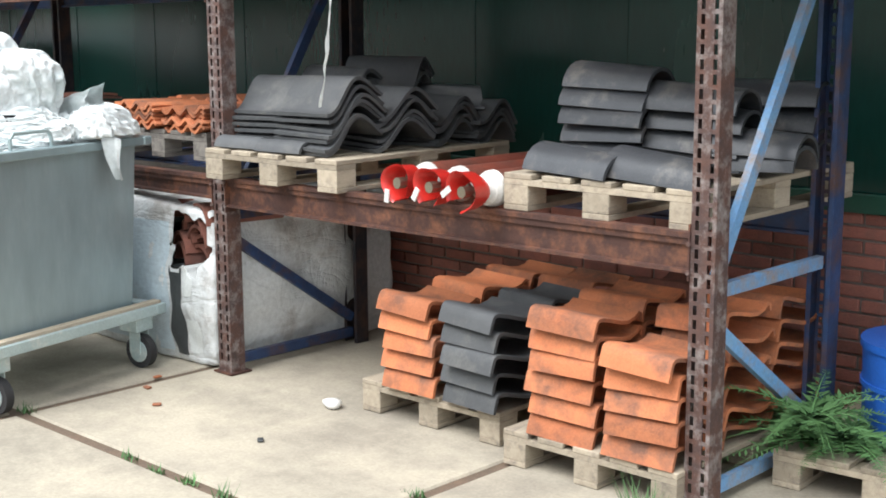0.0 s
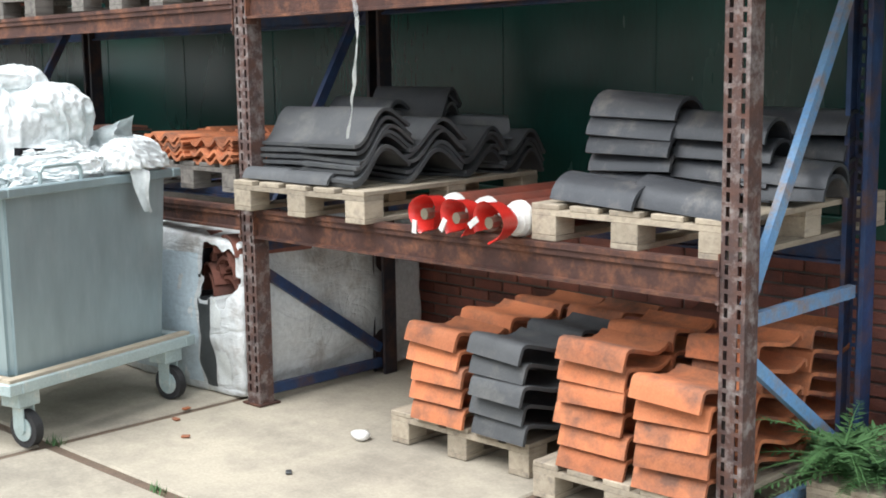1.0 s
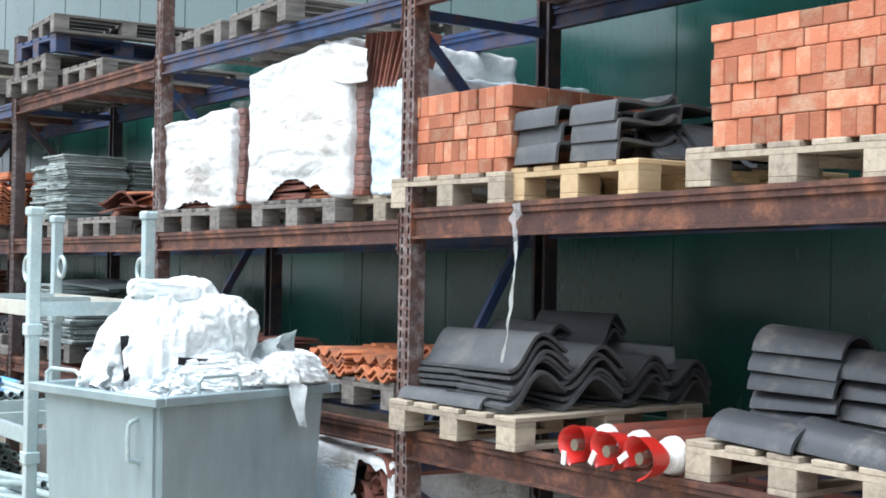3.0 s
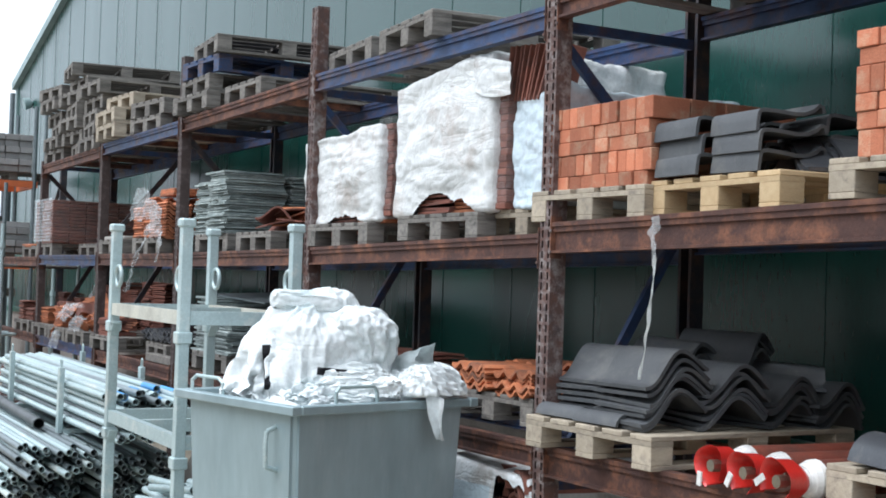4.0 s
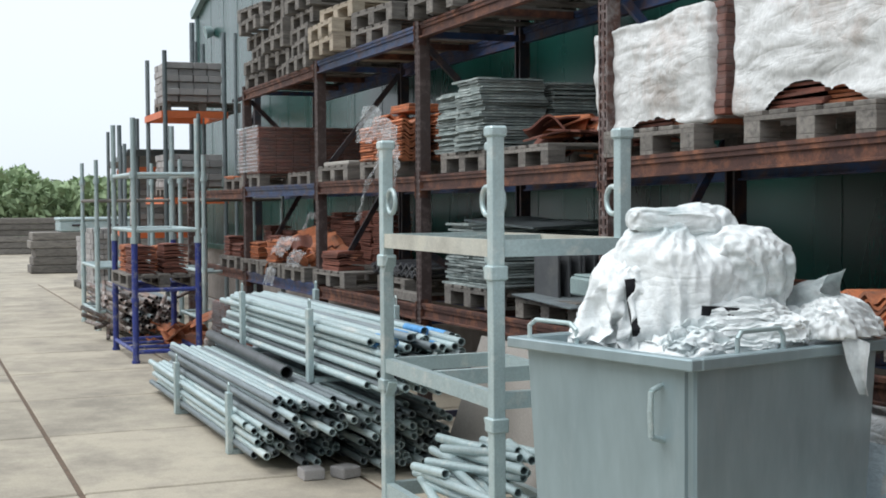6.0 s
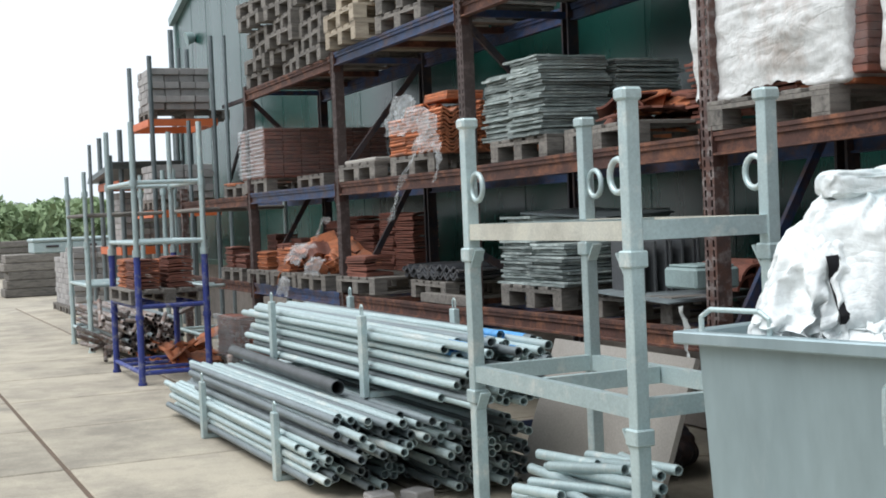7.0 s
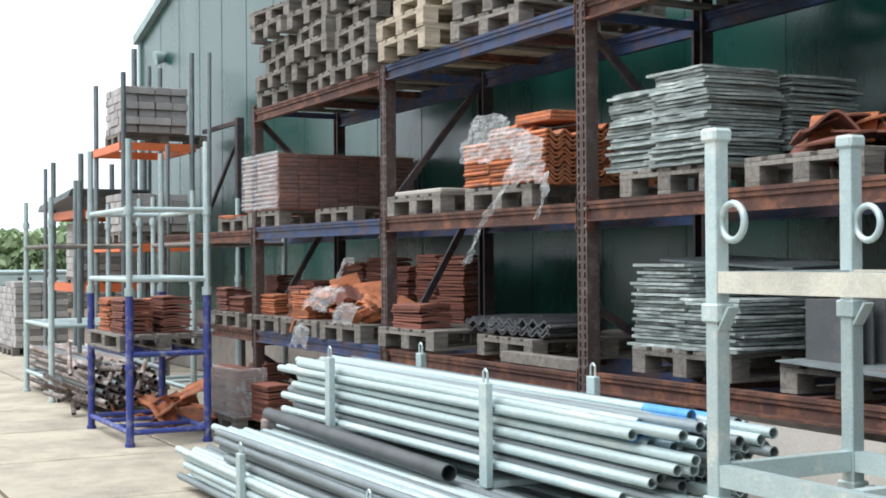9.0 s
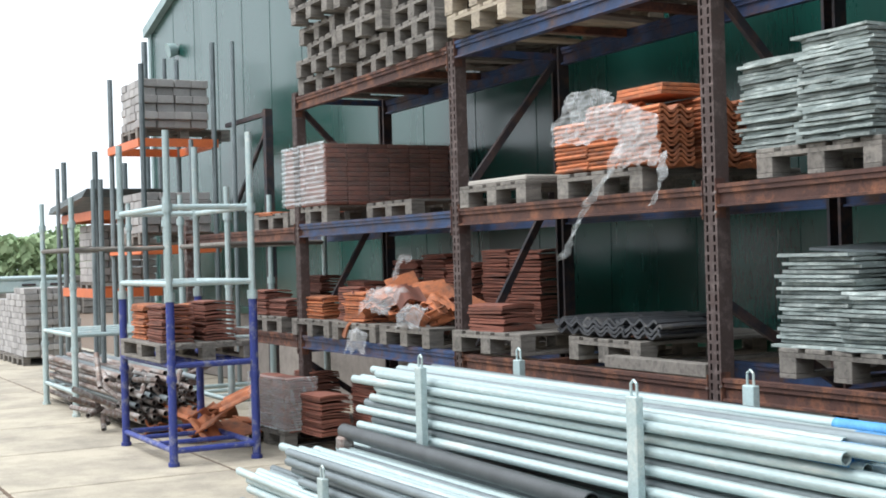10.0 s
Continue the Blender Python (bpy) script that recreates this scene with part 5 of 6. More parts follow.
for kind, (size, seed, run, slack, fine, flat, tilt, place, peak) in SHAPES.items():
    bm = folded_bag(size, seed, run, slack, fine, flat, tilt, peak=peak)
    ca, sa = math.cos(radians(13)), math.sin(radians(13))
    base = in_heap(*place)
    for v in bm.verts:
        if v.co.z + base.z < 1.185:
            rx, ry = v.co.x + base.x - BIN_MID.x, v.co.y + base.y - BIN_MID.y
            bx, by = max(-0.435, min(0.435, ca * rx + sa * ry)), max(-0.50, min(0.50, ca * ry - sa * rx))
            if kind == "base":
                bx, by = bx * 0.92, by * 0.92
            v.co.x, v.co.y = ca * bx - sa * by + BIN_MID.x - base.x, sa * bx + ca * by + BIN_MID.y - base.y
    label = {"base": "folded white woven bag at the bottom of the heap", "roll": "rolled white woven bag lying on top of the heap", "main": "slack white woven bag with a black strap, high in the bin"}.get(kind, BL)
    BAGS[kind] = solo("woven_bag", bm, cloth_bag, label, "bag", in_heap(*place), group=GB, smooth=80)


def sewn_strap(bag, start, end, half):
    """Black webbing that lies on the bag's skin between two places of the heap."""
    base = Vector(bag.matrix_basis.translation)
    verts, faces = [], []
    for other in BAGS.values():
        shift, first = Vector(other.matrix_basis.translation) - base, len(verts)
        verts += [v.co + shift for v in other.data.vertices]
        faces += [tuple(i + first for i in p.vertices) for p in other.data.polygons]
    tree = bvhtree.BVHTree.FromPolygons(verts, faces)
    a, b = in_heap(*start), in_heap(*end)
    wide = (b - a).cross(OUT).normalized() * half
    rows = []
    for i in range(15):
        row = []
        for k in (-1, 1):
            p_ = a.lerp(b, i / 14) + wide * k - base
            hit_at = tree.ray_cast(p_ + OUT, -OUT)[0]
            row.append((p_ if hit_at is None else hit_at) + OUT * 0.004)
        mid = (row[0] + row[1]) / 2
        rows.append([mid - wide, mid + wide])
    bm = bmesh.new()
    vs = [[bm.verts.new(p_) for p_ in row] for row in rows]
    for r0, r1 in zip(vs, vs[1:]):
        bm.faces.new((r0[0], r0[1], r1[1], r1[0]))
    bmesh.ops.solidify(bm, geom=bm.faces[:], thickness=0.004)
    return part("strap", bm, strap_m, bag, "black webbing strap", smooth=60)


sewn_strap(BAGS["slope"], (-0.31, 0.1, 1.41), (-0.29, 0.1, 1.20), 0.022)
sewn_strap(BAGS["layer three"], (-0.07, 0.2, 1.30), (0.07, 0.2, 1.29), 0.018)


def cloth(name, u, v, origin, label, seed, amp=0.03, nu=26, nv=18, curl=0.0, taper=0.0):
    """A free piece of bag cloth spanned by two directions, wrinkled, a few millimetres thick."""
    bm = bmesh.new()
    u, v, o = Vector(u), Vector(v), Vector(origin)
    nrm = u.cross(v).normalized()
    off = Vector((seed * 3.3, seed * 1.9, seed))
    g = []
    for j in range(nv + 1):
        row = []
        for i in range(nu + 1):
            a, b = i / nu, j / nv
            p = o + u * (0.5 + (a - 0.5) * (1 - taper * b)) + v * b + nrm * (curl * math.sin(math.pi * a) + curl * 0.6 * b * b)
            k = p * 6 + off
            p += nrm * amp * (noise.noise(k) + 0.8 * (noise.voronoi(k * 1.6)[0][0] - 0.35))
            p += u * 0.05 * noise.noise(k * 0.7 + off)
            row.append(bm.verts.new(p))
        g.append(row)
    for j in range(nv):
        for i in range(nu):
            bm.faces.new((g[j][i], g[j][i + 1], g[j + 1][i + 1], g[j + 1][i]))
    bmesh.ops.solidify(bm, geom=bm.faces[:], thickness=0.004)
    return solo(name, bm, cloth_bag, label, "bag", smooth=75)


cloth("bag_corner", (0.10, 0.05, -0.02), (0.03, 0.0, -0.20), (-0.235, -0.465, 1.20), "twisted corner of a white bag hanging over the rim", 8, 0.02, 12, 14, curl=0.045, taper=0.75)
bm = bmesh.new()
g = []
ax = Vector((0.30, 0.10, 0.17))
e1 = Vector((-0.45, 0.1, 0.85)).normalized()
e2 = ax.cross(e1).normalized()
for j in range(17):
    row = []
    for i in range(25):
        a_, b_ = radians(-115 + 230 * i / 24), j / 16
        rr_ = 0.115 - 0.055 * b_ + 0.02 * noise.noise(Vector((i * 0.3, j * 0.3, 4)))
        p_ = Vector((-0.60, -0.47, 1.22)) + ax * (b_ * (1 - 0.25 * abs(math.sin(a_)))) + (e1 * math.cos(a_) + e2 * math.sin(a_)) * rr_
        row.append(bm.verts.new(p_))
    g.append(row)
for j in range(16):
    for i in range(24):
        bm.faces.new((g[j][i], g[j][i + 1], g[j + 1][i + 1], g[j + 1][i]))
bmesh.ops.solidify(bm, geom=bm.faces[:], thickness=0.006)
solo("bag_flap", bm, cloth_bag, "stiff scrolled flap of a white bag standing up", "bag", smooth=75)

# ======== post stillages ========
cream = mat("cream_painted_steel", (0.62, 0.60, 0.50), 0.55, 0.1, (0.50, 0.52, 0.48), 6, dirt=(0.42, 0.40, 0.34))


def stillage(label, top, eyes, paint):
    s = thing("post_stillage", label, "stillage", (0, 0, 0), "stacked galvanised post stillages")
    W, D = 1.42, 0.64
    for x in (0, W):
        for y in (0, D):
            bm = bmesh.new()
            box(bm, x - .03, y - .03, 0.03, x + .03, y + .03, top - 0.02, bev=0.004)
            box(bm, x - .042, y - .042, -0.02, x + .042, y + .042, 0.045, bev=0.006)
            if eyes:
                box(bm, x - .042, y - .042, top - 0.05, x + .042, y + .042, top, bev=0.01)
            post = part("post", bm, galv_tube, s)
            e = -1 if x else 1
            bm = bmesh.new()
            bar(bm, (x + e * .03, y, -0.045), (x + e * .085, y, 0.035), 0.05, 0.01)
            part("guide_lug", bm, galv_tube, post)
            if eyes:
                bm = bmesh.new()
                hoop(bm, (x + e * 0.085, y, 0.33), 0.060, 0.064, 0.013)
                part("lifting_eye", bm, galv_tube, post, smooth=60)
    z = 0.12
    for i, (a, b) in enumerate((((0.03, 0, z), (W - .03, 0, z)), ((0.03, D, z), (W - .03, D, z)), ((0, 0.03, z), (0, D - .03, z)), ((W, 0.03, z), (W, D - .03, z)), ((0.62, 0.03, z), (0.62, D - .03, z)))):
        bm = bmesh.new(); bar(bm, a, b, 0.045, 0.075)
        part("rail", bm, paint if i < 2 else galv_tube, s)
    return s


s1 = stillage("galvanised steel post stillage standing beside the bin trolley", 0.69, False, galv_tube)
s1.matrix_basis = pose(-3.03, -1.22, 0.02)
copy_thing(s1, pose(-3.03, -1.22, 0.70))
s2 = stillage("empty galvanised post stillage with cream rails stacked on top", 0.66, True, cream)
s2.matrix_basis = pose(-3.03, -1.22, 1.375)
jk = thing("scrap_tube_heap", "loose short galvanised tubes and brackets lying in the stillage", "scrap heap", (-2.95, -1.18, 0.2))
tube_s = mesh_of("short_tube", rod(bmesh.new(), (0, 0, 0), (1, 0, 0), 0.024, 10, inner=0.019), galv_tube, 40)
r5 = random.Random(9)
for i in range(26):
    L = r5.uniform(0.35, 1.15)
    piece("short_tube", tube_s, jk, pose(r5.uniform(0.0, 0.35), r5.uniform(0, 0.5), 0.03 + 0.008 * i, 0, r5.uniform(-6, 4), r5.uniform(-12, 14)) @ Matrix.Diagonal((L, 1, 1, 1)))

# ======== tube bundles ========
GT = "bundles of scaffold tubes"


def bundle(name, label, x0, length, yc, zb, cols, rows, r, seed, mats, spread=0.12, slope=0.0, hexa=True, drop=0.0):
    rr = random.Random(seed)
    b = thing(name, label, "tube bundle", (x0, yc, zb), GT)
    mes = [mesh_of("tube", rod(bmesh.new(), (0, 0, 0), (1, 0, 0), r, 12, inner=r * 0.82), m, 40) for m in mats]
    # solid near-black filler in each tube, in place of its inner shade
    bore = mesh_of("bore", rod(bmesh.new(), (0, 0, 0), (1, 0, 0), r * 0.81, 10), bore_shade, 40)
    w = cols * r * 2.08
    for k in range(rows):
        nc = cols - (k % 2)
        for i in range(nc):
            y = (-(nc - 1) / 2 + i) * r * 2.1
            z = r + k * r * 1.82
            dx = rr.uniform(-spread, spread)
            L = length * rr.uniform(0.96, 1.02)
            m = pose(dx, y + rr.uniform(-.003, .003), z + rr.uniform(-.003, .003), 0, rr.uniform(-.25, .25), rr.uniform(-.35, .35))
            t = piece("tube", mes[rr.randrange(len(mes))], b, m @ Matrix.Diagonal((L, 1, 1, 1)))
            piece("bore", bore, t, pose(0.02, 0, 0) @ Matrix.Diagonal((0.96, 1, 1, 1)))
    return b


def cradle(x, y0, y1, h, material=galv_tube, z0=0.0):
    c = thing("tube_cradle", "galvanised steel cradle holding scaffold tubes together", "cradle", (x, 0, z0), "tube cradles")
    for y in (y0, y1):
        bm = B(-0.035, y - .02, 0, 0.035, y + .02, h, bev=0.004)
        part("side_post", bm, material, c)
        bm = loop_handle([(-0.02, y, h - .01), (-0.02, y, h + .05), (0, y, h + .065), (0.02, y, h + .05), (0.02, y, h - .01)], 0.006)
        part("loop", bm, material, c, smooth=50)
    bm = B(-0.035, y0 + .021, 0, 0.035, y1 - .021, 0.03)
    part("base_bar", bm, material, c)
    return c


bundle("tube_bundle", "lower bundle of long galvanised scaffold tubes on the slabs", -8.2, 3.75, -1.30, 0.06, 12, 5, 0.0245, 1, (galv_tube, galv_tube, galv_old), 0.2)
bundle("tube_bundle", "upper bundle of long galvanised scaffold tubes stacked on another", -7.7, 3.55, -1.28, 0.30, 11, 4, 0.0245, 2, (galv_tube, galv_tube, galv_old), 0.28)
bundle("tube_bundle", "rear bundle of galvanised scaffold tubes stacked high", -7.9, 3.9, -0.72, 0.06, 11, 8, 0.0245, 3, (galv_old, galv_tube), 0.12)
bundle("tube_bundle", "high bundle of pale galvanised scaffold tubes with blue tape", -7.6, 4.0, -0.80, 0.56, 11, 8, 0.0245, 4, (galv_tube, galv_tube, galv_tube, galv_old), 0.16)
for x in (-6.95, -5.1):
    cradle(x, -1.62, -1.02, 0.42)
for x in (-6.75, -4.85):
    cradle(x, -1.12, -0.5, 0.5, z0=0.49)
bm = bmesh.new(); rod(bm, (-7.6, -1.20, 0.565), (-5.0, -1.24, 0.545), 0.044, 18, inner=0.039)
solo("drain_pipe", bm, pipe_dark, "dark grey drain pipe lying on the tubes", "pipe", smooth=40)
slv = mesh_of("tape_sleeve", rod(bmesh.new(), (0, 0, 0), (1, 0, 0), 0.0262, 12, inner=0.0250), tape_blue, 40)
hb = [o for o in scene.objects if o.name.startswith("tube_bundle") and o.get("label", "").startswith("high")][0]
tubes = [o for o in hb.children if o.name.startswith("tube")]
for i in (-1, -3, -4, -6, -9, -14, -19, -22, -30):
    t_ = tubes[i]
    L_ = t_.scale.x
    piece("tape_sleeve", slv, hb, t_.matrix_basis @ Matrix.Diagonal((1 / L_, 1, 1, 1)) @ pose(L_ - 0.30 - 0.05 * (i % 3), 0, 0) @ Matrix.Diagonal((0.24 + 0.08 * (i % 2), 1, 1, 1)), "blue tape")
cp = thing("tube_coupler", "rusty steel coupler clamped on a tube end", "coupler", (-7.55, -1.22, 0.50))
part("coupler_body", B(-0.05, -0.04, -0.04, 0.05, 0.04, 0.04, bev=0.012), junk, cp)
bb = thing("concrete_block", "pale concrete block lying on the slab", "block", (-4.1, -1.36, 0), "concrete blocks under the tubes")
part("block_body", B(-0.07, -0.05, 0, 0.07, 0.09, 0.07, bev=0.008), stone_grey, bb)
copy_thing(bb, pose(-4.05, -1.15, 0, 0, 0, 20))
bm = B(-0.72, -0.015, 0, 0.72, 0.015, 0.86, m=pose(0, 0, 0, -20, 0, 0))
solo("fibre_board", bm, board_grey, "grey fibre board leaning below the rack", "board", (-3.56, -0.38, 0.0))
bm = crumpled(bmesh.new(), (1.2, 0.6, 0.35), 14, 0.05, 31)
solo("rubble_bag", bm, dark_steel, "dark crumpled plastic sheet on the ground", "sheet", (-4.3, 0.3, 0), smooth=60)

# ======== scaffold stillages ========


def scaffold_stillage(W, D, h1, h2, lower, upper, rails, label):
    s = thing("tube_stillage", label, "stillage", (0, 0, 0), "tall tube stillages")
    for x in (0, W):
        for y in (0, D):
            bm = bmesh.new(); rod(bm, (x, y, 0.0), (x, y, h1), 0.034, 12); rod(bm, (x, y, 0), (x, y, 0.03), 0.045, 12); rod(bm, (x, y, h1 * 0.5), (x, y, h1 * 0.5 + .05), 0.042, 12)
            p = part("lower_post", bm, lower, s, smooth=40)
            bm = bmesh.new(); rod(bm, (x, y, h1), (x, y, h2), 0.028, 12); rod(bm, (x, y, h1 - .02), (x, y, h1 + .05), 0.042, 12); rod(bm, (x, y, 1.98), (x, y, 2.05), 0.042, 12)
            part("upper_post", bm, upper, s, smooth=40)
    for z, m in rails:
        for a, b in (((0, 0, z), (W, 0, z)), ((0, D, z), (W, D, z)), ((0, 0, z), (0, D, z)), ((W, 0, z), (W, D, z))):
            bm = bmesh.new(); rod(bm, a, b, 0.024, 10)
            part("rail", bm, m, s, smooth=40)
        if z < 1.0:
            for u in (0.33, 0.66):
                bm = bmesh.new(); rod(bm, (W * u, 0, z), (W * u, D, z), 0.02, 8)
                part("cross_rail", bm, m, s, smooth=40)
    return s


sc = scaffold_stillage(1.42, 0.68, 1.30, 2.62, scaf_blue, galv_tube, ((0.12, scaf_blue), (0.78, scaf_blue), (1.42, galv_tube), (2.02, galv_tube)), "blue and galvanised steel tube stillage carrying red roof tiles")
sc.matrix_basis = pose(-11.9, -1.38, 0.0)
pl = build_pallet(PAL["grey"][0], PAL["grey"][1], (-11.78, -1.04, 0.80), -90)
T = 0.944
for x, y, n in ((-11.68, -1.36, 15), (-11.12, -1.38, 15), (-11.62, -1.03, 14), (-11.12, -1.03, 16)):
    stack(plain_me[terracotta.name if x < -11.5 else terracotta_red.name], (x, y, T), n, 0.021, 0.012, 0, 0, "stack of orange-brown clay tiles in a tube stillage", group="tiles in the tube stillage")
sc2 = scaffold_stillage(1.5, 1.0, 1.35, 2.3, galv_tube, galv_tube, ((0.25, galv_tube), (0.85, galv_tube), (1.75, wood_grey)), "old galvanised tube stillage filled with rusty steel tubes")
sc2.matrix_basis = pose(-15.9, -1.25, 0.0)
sc3 = copy_thing(sc2, pose(-14.0, -0.2, 0.0))
bundle("tube_bundle", "bundle of rusty brown scaffold tubes on the slabs", -16.3, 3.6, -0.85, 0.10, 12, 9, 0.026, 7, (junk, galv_old, junk), 0.5)
jk2 = thing("scrap_fitting_heap", "heap of rusty scaffold couplers and short tubes", "scrap heap", (-12.8, -1.1, 0.1))
for i in range(46):
    L = r5.uniform(0.12, 0.45)
    piece("short_tube", mesh_of("short_tube", rod(bmesh.new(), (0, 0, 0), (1, 0, 0), 0.026, 8, inner=0.02), junk, 40) if i == 0 else junk_tube, jk2, pose(r5.uniform(-0.4, 0.4), r5.uniform(-.3, .5), r5.uniform(0.0, 0.5), 0, r5.uniform(-50, 50), r5.uniform(0, 360)) @ Matrix.Diagonal((L, 1, 1, 1)))
    if i == 0:
        junk_tube = jk2.children[0].data
# wrapped tiles on the ground under the rack
T = pallet(-11.2, -0.35, 0, "grey", 2)
for x, y, n in ((-11.6, -0.32, 21), (-11.18, -0.30, 21), (-10.75, -0.2, 16), (-11.5, 0.05, 22), (-10.6, 0.2, 20)):
    stack(plain_me[terracotta_red.name], (x, y, T), n, 0.021, 0.01, 2, 0, "stack of red-brown tiles wrapped in clear film", group="film-wrapped tiles on the ground")
bm = bmesh.new()
gx, gz = 16, 42
for fx, fy, dx, dy in ((-11.62, -0.345, 0.86, 0.0), (-10.76, -0.345, 0.0, 0.3)):
    grid = [[bm.verts.new((fx + dx * i / gx + (0.012 * abs(math.sin(j * math.pi / 2)) if dy else 0), fy + dy * i / gx - (0.012 * abs(math.sin(j * math.pi / 2)) + 0.012 * noise.noise(Vector((i * .6, j * .3, 0))) if dx else 0), T + 0.45 * j / gz)) for i in range(gx + 1)] for j in range(gz + 1)]
    for j in range(gz):
        for i in range(gx):
            bm.faces.new((grid[j][i], grid[j][i + 1], grid[j + 1][i + 1], grid[j + 1][i]))
bmesh.ops.remove_doubles(bm, verts=bm.verts, dist=0.002)
solo("film_wrap", bm, film_pale, "clear crinkled film round tiles on the ground", "plastic film", smooth=40)
hp = thing("broken_tile_heap", "broken orange tiles lying on the ground", "tile heap", (-12.0, -0.75, 0.0))
for i in range(22):
    piece("tile", (roll_me, plain_me)[i % 2][terracotta.name], hp, pose(r3.uniform(-0.5, 0.6), r3.uniform(-.2, .3), r3.uniform(0.02, 0.22), r3.uniform(-30, 30), r3.uniform(-30, 30), r3.uniform(0, 180)))

# ======== orange racks with paving blocks ========
orr = thing("orange_rack", "tall slim rack with orange beams carrying stacked paving blocks", "rack", (-17.6, 0.0, 0))
for x in (0, 1.5):
    for y in (0, 0.9):
        bm = bmesh.new(); rod(bm, (x, y, 0), (x, y, 4.3 if y else 4.0), 0.035, 8)
        part("post", bm, galv_old, orr, smooth=40)
for z in (1.75, 3.05):
    for a, b in (((0, -0.03, z), (1.5, -0.03, z)), ((0, 0.93, z), (1.5, 0.93, z)), ((0, 0, z), (0, 0.9, z)), ((1.5, 0, z), (1.5, 0.9, z))):
        bm = bmesh.new(); bar(bm, a, b, 0.05, 0.10)
        part("beam", bm, orange_steel, orr)


def block_stack(x, y, z, nx, ny, nz, label):
    s = thing("paving_block_stack", label, "block stack", (x, y, z), "stacks of grey paving blocks")
    me = mesh_of("paving_block", B(0, 0, 0, 0.21, 0.21, 0.095, bev=0.006), stone_grey)
    r = random.Random(int(x * 10))
    for k in range(nz):
        for i in range(nx):
            for j in range(ny):
                if j == 0 or i in (0, nx - 1) or k == nz - 1:
                    piece("paving_block", me, s, pose(i * 0.22 + r.uniform(-.01, .01) + (0.05 if k % 2 else 0), j * 0.22 + r.uniform(-.01, .01), k * 0.1))
    return s


PBL = "stack of weathered grey paving blocks on a pallet"
T = pallet(-16.9, 0.05, 3.12, "grey", 0); block_stack(-17.25, 0.05, T, 4, 4, 6, PBL)
T = pallet(-16.9, 0.05, 1.82, "grey", 0); block_stack(-17.25, 0.05, T, 4, 4, 5, PBL)
T = pallet(-19.2, 0.0, 1.2, "grey", 0); block_stack(-19.6, 0.0, T, 4, 4, 8, PBL)
rk2 = thing("orange_rack", "further orange-beamed rack holding grey sheets and blocks", "rack", (-20.0, -0.1, 0))
for x in (0, 1.9):
    for y in (0, 0.9):
        bm = bmesh.new(); rod(bm, (x, y, 0), (x, y, 3.1), 0.04, 8)
        part("post", bm, galv_old, rk2, smooth=40)
for z in (1.2, 2.25):
    for a, b in (((0, -0.03, z), (1.9, -0.03, z)), ((0, 0.93, z), (1.9, 0.93, z)), ((0, 0, z), (0, 0.9, z)), ((1.9, 0, z), (1.9, 0.9, z))):
        bm = bmesh.new(); bar(bm, a, b, 0.05, 0.12)
        part("beam", bm, orange_steel, rk2)
sheets = thing("sheet_stack", "stack of grey metal sheets on the orange rack", "sheets", (-20.0, -0.1, 2.35))
for i in range(6):
    part("sheet", B(-0.2 + 0.03 * i, -0.2, 0.014 * i, 2.0 + 0.05 * i, 0.9, 0.014 * i + 0.012, m=pose(0, 0, 0, 0, -4, 0)), galv_old, sheets)
for x, y, h in ((-15.2, 0.3, 3.0), (-16.2, -0.6, 2.6), (-18.6, -0.5, 2.9), (-14.6, -0.9, 2.5), (-15.4, 0.9, 4.2), (-18.2, 0.9, 4.4)):
    bm = bmesh.new(); rod(bm, (x, y, 0), (x + 0.05, y, h), 0.028, 8)
    solo("upright_tube", bm, galv_old, "slim grey steel tube standing among the racks", "tube", group="standing tubes", smooth=40)

# ======== weeds, drum and floor pallet beside the rack ========
T = pallet(3.25, 0.46, 0, "wood", 4)
bm = bmesh.new()
rod(bm, (0, 0, 0.02), (0, 0, 0.35), 0.25, 32, 0.26); rod(bm, (0, 0, 0.0), (0, 0, 0.03), 0.262, 32); rod(bm, (0, 0, 0.19), (0, 0, 0.21), 0.264, 32); rod(bm, (0, 0, 0.34), (0, 0, 0.37), 0.268, 32)
solo("plastic_drum", bm, drum_blue, "blue plastic drum standing on a pallet", "drum", (3.20, 1.0, T), smooth=40)


def fronds(at, n, size, seed, label, name="weed"):
    """A feathery weed: arching stems with many thin leaflets."""
    r = random.Random(seed)
    w = thing(name, label, "plant", at)
    st, lf = bmesh.new(), bmesh.new()
    for i in range(n):
        a, L = r.uniform(0, 6.28), size * r.uniform(0.5, 1.0)
        lift = r.uniform(0.2, 0.8)
        prev = Vector((0, 0, 0))
        for k in range(1, 9):
            u = k / 8
            p = Vector((math.cos(a) * L * u, math.sin(a) * L * u, L * (lift * u - 0.45 * u * u)))
            rod(st, prev, p, 0.004 * (1.1 - u), 4)
            side = Vector((-math.sin(a), math.cos(a), 0))
            for s in (-1, 1):
                for q in range(3):
                    b0 = prev.lerp(p, q / 3)
                    ll = size * 0.16 * (1.15 - u) * r.uniform(0.7, 1.2)
                    d = (side * s + (p - prev).normalized() * 0.6 + Vector((0, 0, r.uniform(-.3, .4)))).normalized()
                    c = d.cross(Vector((0, 0, 1))).normalized() * ll * 0.12
                    lf.faces.new([lf.verts.new(v) for v in (b0, b0 + d * ll * .5 + c, b0 + d * ll, b0 + d * ll * .5 - c)])
            prev = p
    tagged(part("stem_growth", st, leaf, w), kind="stuff")
    tagged(part("leaf_growth", lf, leaf, w), kind="stuff")
    return w


